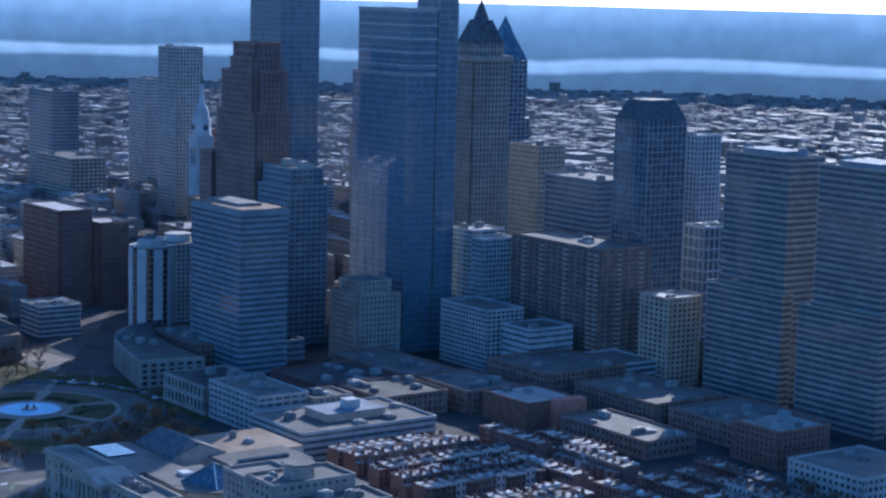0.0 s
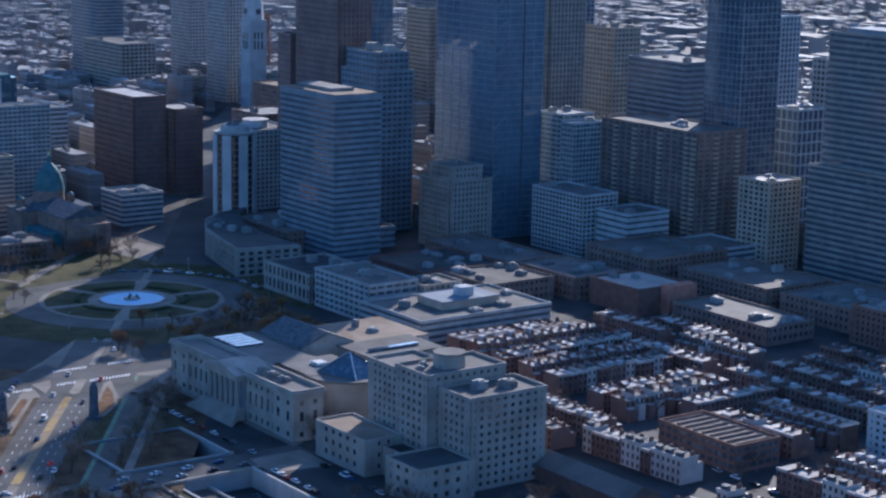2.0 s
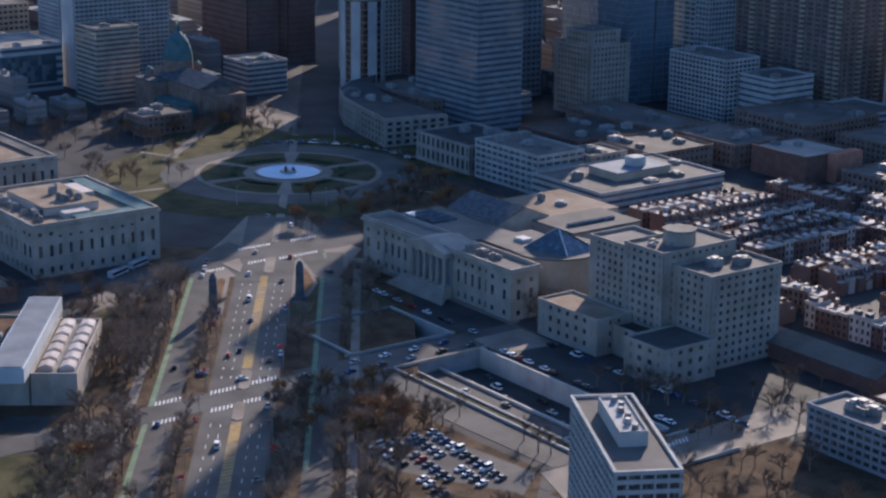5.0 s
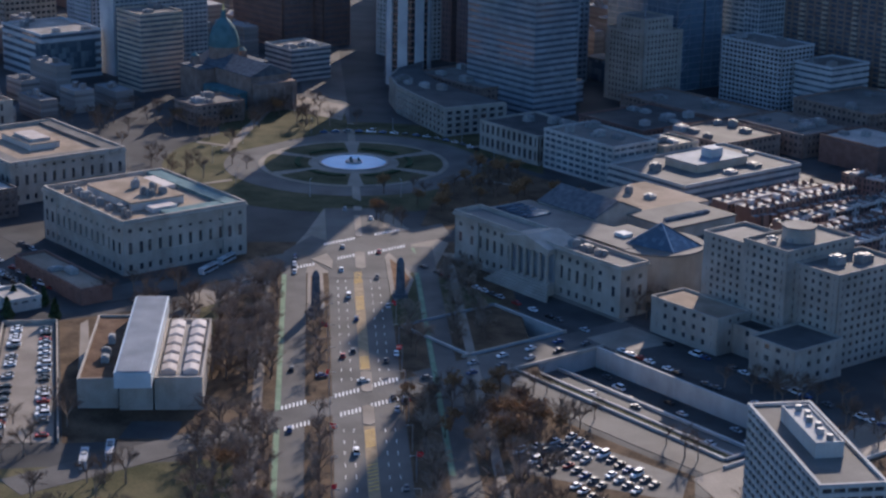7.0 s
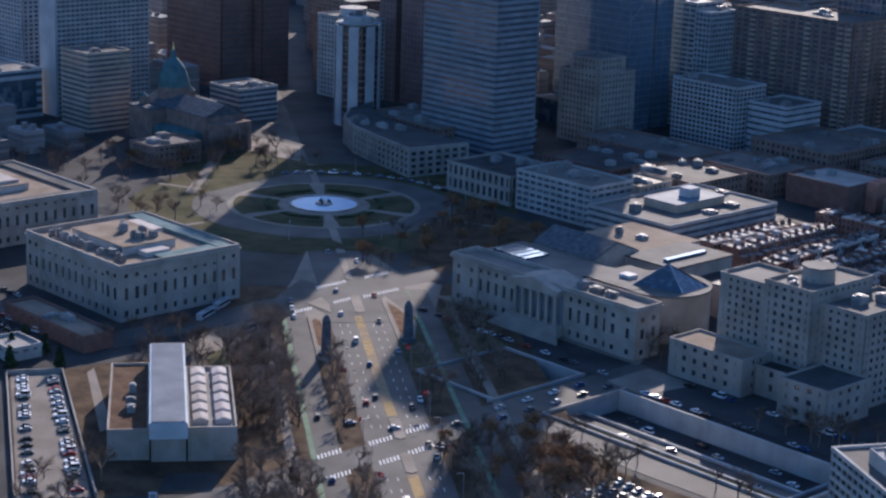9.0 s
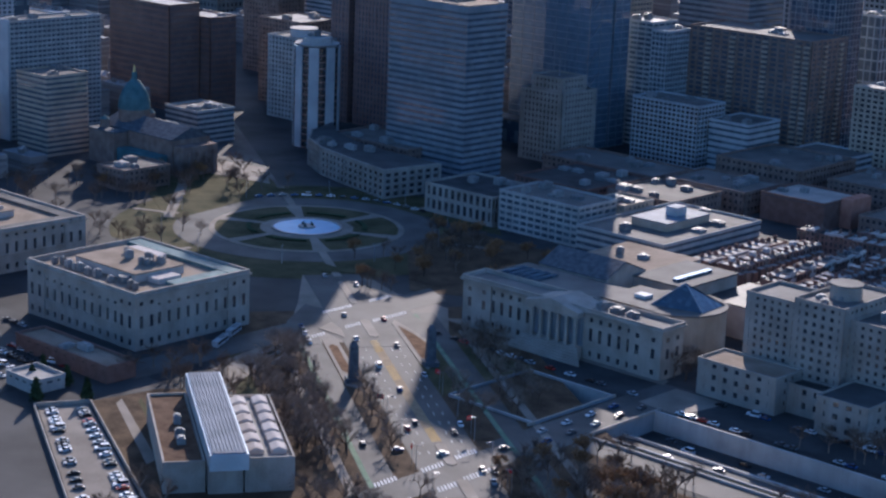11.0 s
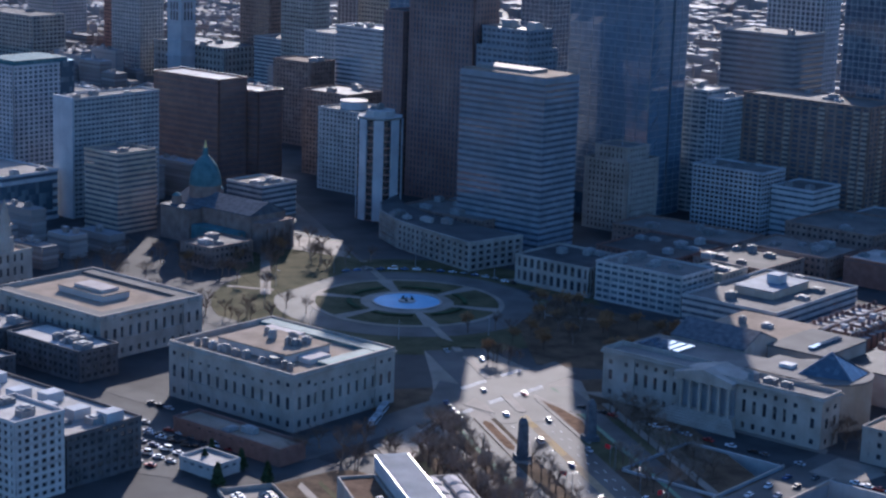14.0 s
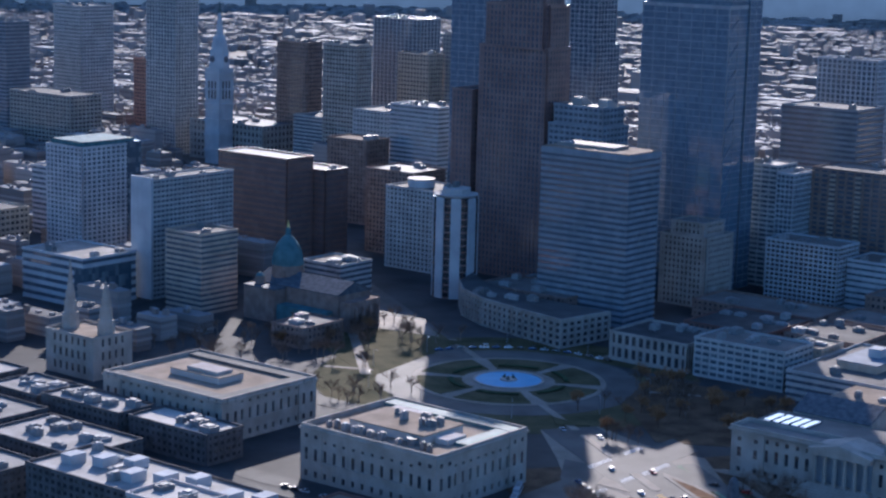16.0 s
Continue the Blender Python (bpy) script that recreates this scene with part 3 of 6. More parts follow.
slab("lot_parkway", [(-344, 184), (-350, 160), (-398, 153), (-410, 168), (-366, 192)], 0.155, PALE_ASPHALT, "sunlit gravel car park", "car park")
slab("road_bridge_west", [(-399, 46), (-399, 152), (-421, 160), (-422, 50)], 0.19, PAVING, "pale concrete bridge over the expressway", "road")
for x in (-399.4, -421.4):
    tagged(new("bridge_parapet", box_mesh("bridge_parapet", (x, x + 0.7, 84, 138, 0, 1.2), CONCRETE)), "pale concrete bridge parapet", "wall", kind="structure")
grid_crosswalk(-404, 92, 106, 0.22)
slab("lawn_foreground", [(-300, 262), (-420, 330), (-420, 420), (-262, 330)], 0.12, GRASS, "winter lawn with brown leaves", "lawn")
slab("verge_corner", [(-398, 62), (-500, 66), (-500, 160), (-414, 160), (-398, 140)], 0.05, LEAF_LITTER, "leaf-strewn verge beside the tower", "verge")
slab("pavement_tower", [(-440, 146), (-520, 190), (-526, 170), (-450, 128)], 0.14, PAVING, "pale concrete forecourt of the tower", "pavement")
slab("lawn_gallery", [pk(190, 58), pk(300, 58), pk(300, 66), pk(190, 66)], 0.14, GRASS, "dark winter lawn", "lawn")


# ---- glowing backdrop of far distance, with haze, river and shore painted in ----
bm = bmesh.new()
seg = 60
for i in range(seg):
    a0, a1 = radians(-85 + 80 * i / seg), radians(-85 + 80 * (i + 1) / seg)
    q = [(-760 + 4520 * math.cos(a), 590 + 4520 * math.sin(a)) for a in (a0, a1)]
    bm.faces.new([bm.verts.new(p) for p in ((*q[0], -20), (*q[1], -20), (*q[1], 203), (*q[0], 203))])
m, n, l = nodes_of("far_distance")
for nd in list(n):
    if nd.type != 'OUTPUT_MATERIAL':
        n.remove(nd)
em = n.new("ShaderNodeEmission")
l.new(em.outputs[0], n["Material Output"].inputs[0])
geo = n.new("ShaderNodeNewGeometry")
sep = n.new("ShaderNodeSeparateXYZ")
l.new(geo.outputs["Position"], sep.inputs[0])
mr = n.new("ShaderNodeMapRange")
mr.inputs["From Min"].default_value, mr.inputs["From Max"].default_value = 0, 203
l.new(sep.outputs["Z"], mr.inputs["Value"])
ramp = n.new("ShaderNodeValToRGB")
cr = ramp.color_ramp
# haze painted as emission that pales with height; the bright band is the river
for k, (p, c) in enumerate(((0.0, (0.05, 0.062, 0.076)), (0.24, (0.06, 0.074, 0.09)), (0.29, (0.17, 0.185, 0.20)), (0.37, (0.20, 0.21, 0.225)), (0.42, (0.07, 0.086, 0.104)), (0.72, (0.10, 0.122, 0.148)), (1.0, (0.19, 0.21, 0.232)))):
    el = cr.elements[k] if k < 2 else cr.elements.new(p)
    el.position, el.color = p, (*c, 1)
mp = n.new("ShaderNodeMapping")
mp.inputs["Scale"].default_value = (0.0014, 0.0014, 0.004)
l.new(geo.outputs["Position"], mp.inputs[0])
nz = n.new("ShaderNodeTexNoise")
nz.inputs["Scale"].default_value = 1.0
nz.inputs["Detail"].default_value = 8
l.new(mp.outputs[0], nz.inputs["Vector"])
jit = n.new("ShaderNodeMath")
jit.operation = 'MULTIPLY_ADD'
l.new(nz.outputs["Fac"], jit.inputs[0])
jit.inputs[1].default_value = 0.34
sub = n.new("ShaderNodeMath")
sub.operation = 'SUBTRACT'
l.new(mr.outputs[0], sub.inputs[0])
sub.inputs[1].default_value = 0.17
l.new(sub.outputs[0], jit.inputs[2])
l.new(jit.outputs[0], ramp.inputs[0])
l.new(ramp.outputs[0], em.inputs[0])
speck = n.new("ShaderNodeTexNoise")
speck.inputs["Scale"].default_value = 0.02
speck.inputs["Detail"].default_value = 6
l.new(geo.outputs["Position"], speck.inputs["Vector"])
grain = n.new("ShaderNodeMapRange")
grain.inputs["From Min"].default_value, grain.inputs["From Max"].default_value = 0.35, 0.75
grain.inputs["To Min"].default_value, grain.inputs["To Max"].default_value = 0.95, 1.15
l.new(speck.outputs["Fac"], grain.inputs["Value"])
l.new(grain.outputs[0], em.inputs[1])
tagged(new("backdrop", mesh_of("backdrop", bm, m)), "glowing backdrop painted with blue haze, far shore and river", "backdrop", kind="structure")


# ---- civic buildings ----
def windows_row(e, face, fixed, along, z0, z1, w, name="window", mat=None):
    """Framed windows of one size set proud on a wall: dark panes inside a stone frame."""
    mat = mat or GLASS_ROOM
    bm = bmesh.new()
    if face in "NS":
        add_box(bm, -w / 2, w / 2, -0.12, 0.12, z0, z1)
    else:
        add_box(bm, -0.12, 0.12, -w / 2, w / 2, z0, z1)
    me = mesh_of(name, bm, mat)
    for a in along:
        part(name, me, mat, e, loc=(a, fixed, 0) if face in "NS" else (fixed, a, 0))


def palace(name, label, x0, x1, y0, y1, h, roof, hut):
    """A stone civic palace: rusticated base, tall bays, cornice, end pavilions and a sunken roof court."""
    cx, cy = (x0 + x1) / 2, (y0 + y1) / 2
    e = thing(name, cx, cy, label, "building")
    hx, hy = (x1 - x0) / 2, (y1 - y0) / 2
    shell(e, -hx, hx, -hy, hy, 0, h - 1, LIMESTONE, GLASS_ROOM, bay=5.2, pier=3.5, proud=0.7, bands=[(0, 1.8), (4.4, 9.2), (14.2, 17.0), (18.2, h - 1)], faces="NWSE")
    for sx in (-1, 1):
        for sy in (-1, 1):
            px, py = sx * (hx - 5.5), sy * (hy - 5.5)
            bm = bmesh.new()
            add_box(bm, px - 5.9, px + 5.9, py - 5.9, py + 5.9, 0, h - 1)
            part("pavilion", bm, LIMESTONE, e)
            for z0, z1 in ((2, 4.6), (9.2, 14.2), (18.6, 20.2)):
                windows_row(e, "N" if sy > 0 else "S", py + sy * 5.86, (px - 2.6, px + 2.6), z0, z1, 1.7)
                windows_row(e, "E" if sx > 0 else "W", px + sx * 5.86, (py - 2.6, py + 2.6), z0, z1, 1.7)
    bm = bmesh.new()
    rim(bm, -hx - 1.0, hx + 1.0, -hy - 1.0, hy + 1.0, h - 1, h - 0.2, 2.2)
    part("cornice", bm, LIMESTONE, e)
    bm = bmesh.new()
    rim(bm, -hx - 0.4, hx + 0.4, -hy - 0.4, hy + 0.4, h - 0.2, h + 1.2, 0.9)
    part("parapet", bm, LIMESTONE, e)
    bm = bmesh.new()
    rim(bm, -hx - 0.5, hx + 0.5, -hy - 0.5, hy + 0.5, 8.4, 9.0, 1.2)
    part("string_course", bm, LIMESTONE, e)
    box_part("roof", (-hx + 0.9, hx - 0.9, -hy + 0.9, hy - 0.9, h - 1.08, h - 0.85), roof, e)
    return e, hx, hy


lib, hx, hy = palace("library_building", "long pale limestone library with green copper roof edge", -103, -31, 132, 192, 23, ROOF_TAN, True)
for b in ((-hx + 1, hx - 1, -hy + 1, -hy + 9, 20, 23.6), (-hx + 1, -hx + 9, -hy + 9, hy - 22, 20, 23.6)):
    bm = bmesh.new()
    add_prism(bm, rect(b[0], b[1], b[2], b[3], b[4]), rect(b[0] + 0.4, b[1] - 0.4, b[2] + 0.4, b[3] - 0.4, b[5]))
    part("copper_roof", bm, COPPER, lib, "weathered green copper roof")
box_part("roof_hall", (-18, 22, -10, 16, 22.1, 25.5), STUCCO, lib)
box_part("roof", (-18.3, 22.3, -10.3, 16.3, 25.5, 26), ROOF_TAN, lib, "pale tan flat roof")
box_part("roof_hall", (6, 26, -20, -10, 20, 24), STUCCO, lib)
box_part("roof_hall", (-26, -19, -2, 10, 20, 24.4), STUCCO, lib)
roof_units(lib, 18, 11, 26, 7, (1.5, 4.5), 2, 3)
roof_units(lib, 30, 5, 22.15, 14, (1.2, 3.5), 0, 22)
bm = bmesh.new()
add_prism(bm, ring(-14, 18, 20, 2.6, n=14), ring(-14, 18, 25, 2.6, n=14))
part("water_tank", bm, PLANT_METAL, lib, "round grey roof tank")

crt, hx, hy = palace("court_building", "long pale limestone courthouse with low flat roof", 28, 105, 119, 180, 20, ROOF_TAN, True)
for b in ((-hx + 1, hx - 1, -hy + 1, -hy + 8), (-hx + 1, hx - 1, hy - 8, hy - 1), (-hx + 1, -hx + 8, -hy + 8, hy - 8)):
    box_part("roof_edge", (*b, 16.5, 20.4), ROOF_GREY, crt, "grey gravel roof")
box_part("roof_hall", (-14, 18, -8, 8, 16.5, 22), STUCCO, crt)
box_part("roof", (-14.2, 18.2, -8.2, 8.2, 22, 22.4), ROOF_TAN, crt)
box_part("roof_hall", (-10, 10, -5, 5, 22.4, 23.8), STUCCO, crt)

# science institute: long columned front, pediment, halls and round theatre with glass pyramid
fi = thing("institute_building", -213, 8, "pale limestone columned institute with several flat roofs", "museum")
shell(fi, -53, 53, 37, 51, 0, 20, LIMESTONE, GLASS_ROOM, bay=4.8, pier=3.0, proud=0.6, bands=[(0, 1.5), (4, 8), (13.5, 16), (18, 20)], faces="NW")
for a, b in ((-52.9, -37), (37, 52.9)):
    box_part("pavilion", (a, b, 37.1, 51.6, 0, 19.8), LIMESTONE, fi)
    for z0, z1 in ((2, 4), (8.6, 12.6), (15.4, 17.2)):
        windows_row(fi, "N", 51.6, (a + 4, b - 4), z0, z1, 1.8)
for z0, z1 in ((2, 4), (8.6, 12.6), (15.4, 17.2)):
    windows_row(fi, "W", -53.0, (41, 47.5), z0, z1, 1.8)
bm = bmesh.new()
rim(bm, -54, 54, 36, 52.6, 19.8, 20.8, 2.0)
rim(bm, -53.4, 53.4, 36.6, 52.0, 20.8, 22.0, 0.8)
part("cornice", bm, LIMESTONE, fi)
box_part("roof", (-52, 52, 37.5, 51, 19.0, 20.4), ROOF_GREY, fi)
box_part("east_hall", (-4, 52, 10, 36.9, 0, 19.6), LIMESTONE, fi)
box_part("roof", (-4.3, 52.3, 9.8, 36, 19.6, 20.3), ROOF_GREY, fi)
box_part("porch_wall", (-13, 13, 51, 52.2, 0, 19.8), DARK_CONCRETE, fi)
bm = bmesh.new()
add_prism(bm, ring(0, 0, 6, 0.95, n=12), ring(0, 0, 17, 0.8, n=12))
add_box(bm, -1.1, 1.1, -1.1, 1.1, 17, 17.8)
add_box(bm, -1.2, 1.2, -1.2, 1.2, 5.4, 6)
col_me = mesh_of("column", bm, LIMESTONE)
for k in range(6):
    part("column", col_me, LIMESTONE, fi, loc=(-11.5 + k * 4.6, 54.4, 0))
box_part("porch_base", (-14, 14, 52.2, 56, 0, 5.4), LIMESTONE, fi)
box_part("entablature", (-14, 14, 52.1, 56.2, 17.8, 20.2), LIMESTONE, fi)
bm = bmesh.new()
v = [bm.verts.new(p) for p in ((-14.5, 56.6, 20.2), (14.5, 56.6, 20.2), (0, 56.6, 23.6), (-14.5, 38, 20.2), (14.5, 38, 20.2), (0, 38, 23.6))]
for f in ((0, 1, 2), (3, 5, 4), (0, 2, 5, 3), (1, 4, 5, 2), (0, 3, 4, 1)):
    bm.faces.new([v[i] for i in f])
bmesh.ops.recalc_face_normals(bm, faces=bm.faces)
part("pediment_roof", bm, LIMESTONE, fi)
step_n = 6
for k in range(step_n):
    box_part("step", (-15 - k, 15 + k, 56 + k * 1.0, 57 + k * 1.0, 0, 5.2 - k * 0.85), LIMESTONE, fi)
# gabled hall, annexes
bm = bmesh.new()
add_box(bm, 8, 46, -18, 9.6, 0, 21)
v = [bm.verts.new(p) for p in ((8, -18, 21), (8, 9.6, 21), (8, -4, 26.5), (46, -18, 21), (46, 9.6, 21), (46, -4, 26.5))]
for f in ((0, 1, 2), (3, 5, 4), (0, 2, 5, 3), (1, 4, 5, 2), (0, 3, 4, 1)):
    bm.faces.new([v[i] for i in f])
bmesh.ops.recalc_face_normals(bm, faces=bm.faces)
part("gabled_hall", bm, LIMESTONE, fi)
bm = bmesh.new()
for sy, b in ((1, 10.0), (-1, -18.5)):
    p = [(8.4, b, 20.9), (46.4, b, 20.9), (46.4, -4, 26.9), (8.4, -4, 26.9)]
    add_prism(bm, [(x, y, z) for x, y, z in p], [(x, y, z + 0.4) for x, y, z in p])
bmesh.ops.recalc_face_normals(bm, faces=bm.faces)
part("hall_roof", bm, SLATE, fi, "dark slate roof")
box_part("annex", (-20, 7.8, -48, -9, 0, 20), LIMESTONE, fi)
box_part("roof", (-20.4, 7.9, -48.4, -8.6, 20, 20.8), ROOF_GREY, fi)
box_part("annex", (8.2, 50, -60, -18.2, 0, 18.5), STUCCO, fi)
box_part("roof", (8.3, 50.4, -60.4, -18.4, 18.5, 19.2), ROOF_TAN, fi)
box_part("skylight", (-12, -9.5, -40, -14, 20.8, 22.0), SKYLIGHT, fi, "long white-framed skylight")
box_part("annex", (-52, -20.2, -58, -22, 0, 14), STUCCO, fi)
box_part("roof", (-52.3, -20.1, -58.3, -22.1, 14, 14.6), ROOF_DARK, fi)
for k in range(5):
    box_part("skylight", (28 + k * 4.4, 31.0 + k * 4.4, 18, 32, 20.3, 21.1), SKYLIGHT, fi)
roof_units(fi, 18, 5, 20.4, 6, (2.5, 5), -28, 44)
roof_units(fi, 12, 12, 19.2, 3, (2, 5), 30, -38)
th = -32, 11
prism_part("round_theatre", ring(*th, 0, 19.5, n=36), ring(*th, 19.6, 19.5, n=36), TAN_PANEL, fi, "smooth pale round theatre wall")
prism_part("roof", ring(*th, 19.6, 19.9, n=36), ring(*th, 20.4, 19.9, n=36), ROOF_GREY, fi)
box_part("theatre_link", (-32, -4.2, 2, 30, 0, 19.4), TAN_PANEL, fi)
box_part("roof", (-32, -4.4, 2, 30.2, 20.42, 20.6), ROOF_GREY, fi)
box_part("white_skylight", (-20, -14, 14, 19, 20.6, 22), WHITE_PAINT, fi)
bm = bmesh.new()
base = [(-26, 23, 20.45), (-47.5, 17, 20.45), (-46, -1, 20.45), (-26, 0, 20.45)]
ap = bm.verts.new((-35, 12, 29.5))
vs = [bm.verts.new(p) for p in base]
for i in range(4):
    bm.faces.new((vs[i], vs[(i + 1) % 4], ap))
bm.faces.new(vs[::-1])
bmesh.ops.recalc_face_normals(bm, faces=bm.faces)
pyr = part("glass_pyramid", bm, SKYLIGHT, fi, "dark glass pyramid skylight")
bm = bmesh.new()
for i in range(4):
    a, c = Vector(base[i]), Vector((-35, 12, 29.6))
    s = Vector((0.3, 0, 0))
    add_prism(bm, [a - s, a + s, a + s + Vector((0, .5, .3)), a - s + Vector((0, .5, .3))], [c - s, c + s, c + s + Vector((0, .5, .3)), c - s + Vector((0, .5, .3))])
bmesh.ops.recalc_face_normals(bm, faces=bm.faces)
part("rib", bm, STEEL, pyr)

# stone office tower with stepped wings and low stone blocks at its foot
st = thing("stone_tower", -326, 18, "pale stone twelve-storey tower with stepped wings", "building")
for x0, x1, y0, y1, h in ((12, 36, -2, 21, 38), (-10, 12.2, -14, 24, 41), (-31, -9.8, -18, 19, 36)):
    shell(st, x0, x1, y0, y1, 0, h, GREY_STONE, GLASS_ROOM, floor=3.3, sp=0.5, bay=3.6, pier=2.1, proud=0.35, faces="NW")
    cap(st, x0, x1, y0, y1, h, GREY_STONE, ROOF_GREY, 1.3)
prism_part("penthouse", ring(1, 6, 41, 6.5, n=8), ring(1, 6, 46.5, 6.2, n=8), GREY_STONE, st)
prism_part("roof", ring(1, 6, 46.5, 6.9, n=8), ring(1, 6, 47.1, 6.9, n=8), ROOF_GREY, st)
roof_units(st, 9, 9, 41.1, 3, (2, 4), 2, 14)
roof_units(st, 8, 12, 36.1, 4, (2, 5), -20, 0)
for x0, x1, y0, y1, h in ((6, 42, 24.2, 42, 14), (-36, -14, 20, 46, 14), (-14, 6, 24.2, 34, 11)):
    shell(st, x0, x1, y0, y1, 0, h, GREY_STONE, GLASS_ROOM, floor=4.6, sp=0.55, bay=5, pier=3.2, proud=0.35, faces="NW")
    cap(st, x0, x1, y0, y1, h, GREY_STONE, ROOF_TAN if x0 == 6 else ROOF_DARK, 0.9)

# cathedral with green dome
ca = thing("cathedral", 190, -44, "brown stone cathedral with weathered green copper dome", "church")
box_part("nave", (-44, 22, -14, 14, 0, 20), BROWN_BRICK, ca)
bm = bmesh.new()
for q in (((-44, -14.5, 20), (22, -14.5, 20), (22, 0, 26), (-44, 0, 26)), ((22, 14.5, 20), (-44, 14.5, 20), (-44, 0, 26), (22, 0, 26))):
    add_prism(bm, q, [(x, y, z + 0.5) for x, y, z in q])
v = [bm.verts.new(p) for p in ((-43.8, -14, 20), (-43.8, 14, 20), (-43.8, 0, 25.9))]
bm.faces.new(v)
bmesh.ops.recalc_face_normals(bm, faces=bm.faces)
part("nave_roof", bm, SLATE, ca)
box_part("transept", (-4, 20, -24, 24, 0, 19), BROWN_BRICK, ca)
box_part("roof", (-4.4, 20.4, -24.4, 24.4, 19, 19.8), SLATE, ca)
box_part("aisle_roof", (-40, -5, 14, 23, 0, 11), COPPER, ca, "low green copper aisle roof")
prism_part("drum", ring(8, 0, 20, 9.4, n=16), ring(8, 0, 30, 9.1, n=16), BROWN_BRICK, ca)
bm = bmesh.new()
prof = [(9.6, 30), (9.3, 33), (8.5, 37), (6.8, 41.2), (4.4, 44.6), (2.0, 47)]
for (r0, z0), (r1, z1) in zip(prof, prof[1:]):
    add_prism(bm, ring(8, 0, z0, r0, n=20), ring(8, 0, z1, r1, n=20))
part("dome", bm, COPPER, ca, "weathered green copper dome")
prism_part("lantern", ring(8, 0, 46.8, 1.9, n=8), ring(8, 0, 51.6, 1.3, n=8), COPPER, ca)
prism_part("finial", ring(8, 0, 51.6, 0.8, n=8), ring(8, 0, 56, 0.1, n=8), GOLD, ca, "gilt finial")
for y in (-17, 17):
    prism_part("cupola", ring(14, y, 19.8, 3, n=8), ring(14, y, 24.5, 2.6, n=8), BROWN_BRICK, ca)
    prism_part("cupola_cap", ring(14, y, 24.5, 3, n=8), ring(14, y, 26.6, 0.6, n=8), COPPER, ca)
box_part("portico", (-52, -44.2, -13, 13, 0, 17), BROWN_BRICK, ca)
for k in range(4):
    part("column", (lambda b: (add_prism(b, ring(0, 0, 1, 0.9, n=10), ring(0, 0, 14, 0.8, n=10)), b)[1])(bmesh.new()), BROWN_BRICK, ca, loc=(-53.6, -9 + 6 * k, 0))
tower("parish_house", "brown brick parish house with flat grey roof", 128, 152, -14, 18, 11, BROWN_BRICK, GLASS_ROOM, ROOF_GREY, 3.7, 0.5, 3.4, 1.8, 3)

# temple with two stepped spires
te = thing("temple", 173, 130, "pale stone temple with two slender stepped spires", "church")
shell(te, -18, 18, -13, 13, 0, 21, LIMESTONE, GLASS_ROOM, floor=7, sp=0.4, bay=4.5, pier=2.8, proud=0.4, faces="NW")
cap(te, -18, 18, -13, 13, 21, LIMESTONE, ROOF_TAN, 1.4)
for x, top in ((14, 58), (-13, 49)):
    z = 21.0
    for r, hgt in ((4.6, 8), (3.4, 6), (2.6, 4.5), (1.9, 3.5)):
        prism_part("spire_stage", ring(x, 0, z, r, n=8), ring(x, 0, z + hgt, r * 0.93, n=8), LIMESTONE, te)
        z += hgt
    prism_part("spire", ring(x, 0, z, 1.5, n=8), ring(x, 0, top, 0.12, n=8), LIMESTONE, te)

# glass and stone gallery set square to the parkway
gx, gy = -213, 246
ga = thing("art_gallery", gx, gy, "low stone gallery with glowing white glass box roof", "museum", rz=PK_TURN)
# local x runs along the parkway away from the circle, local y to the south-west side after the turn
box_part("gallery_wing", (-40, 36, -4.5, 7, 0, 11), LIMESTONE, ga)
bm = bmesh.new()
rim(bm, -40, 36, -4.5, 7, 11, 12, 0.8)
part("parapet", bm, LIMESTONE, ga)
box_part("light_box", (-38, 47, -5, 7.5, 12.05, 17.5), LIGHT_BOX, ga, "long translucent white glass box")
box_part("light_box_roof", (-37.4, 46.4, -4.4, 6.9, 17.5, 17.9), METAL_ROOF, ga, "ribbed grey metal roof")
rib = box_mesh("seam", (-37, 46, -0.12, 0.12, 17.9, 18.15), METAL_ROOF)
for k in range(9):
    part("seam", rib, METAL_ROOF, ga, loc=(0, -3.6 + k * 1.2, 0))
box_part("south_wing", (-28, 36, 7.6, 24, 0, 10.5), LIMESTONE, ga)
bm = bmesh.new()
rim(bm, -28, 36, 7.6, 24, 10.5, 12, 0.7)
part("parapet", bm, LIMESTONE, ga)
box_part("roof", (-27, 35, 8.4, 23.2, 10.5, 10.8), ROOF_WHITE, ga)
for i in range(6):
    for j in range(2):
        bm = bmesh.new()
        add_box(bm, -25 + i * 9.6, -18 + i * 9.6, 9.4 + j * 7.6, 14.6 + j * 7.6, 10.8, 12.2)
        add_prism(bm, rect(-25 + i * 9.6, -18 + i * 9.6, 9.4 + j * 7.6, 14.6 + j * 7.6, 12.2), rect(-24.6 + i * 9.6, -18.4 + i * 9.6, 11.6 + j * 7.6, 12.4 + j * 7.6, 13.0))
        part("roof_monitor", bm, STUCCO, ga, "pale roof monitor")
box_part("north_wing", (-36, 34, -19, -5.1, 0, 9.8), LIMESTONE, ga)
bm = bmesh.new()
rim(bm, -36, 34, -19, -5.1, 9.8, 11, 0.7)
part("parapet", bm, LIMESTONE, ga)
box_part("planted_roof", (-35, 33, -18.2, -5.9, 9.8, 10.2), SOIL_ROOF, ga, "brown planted roof")
roof_units(ga, 20, 5, 10.2, 3, (2, 4), 0, -12)

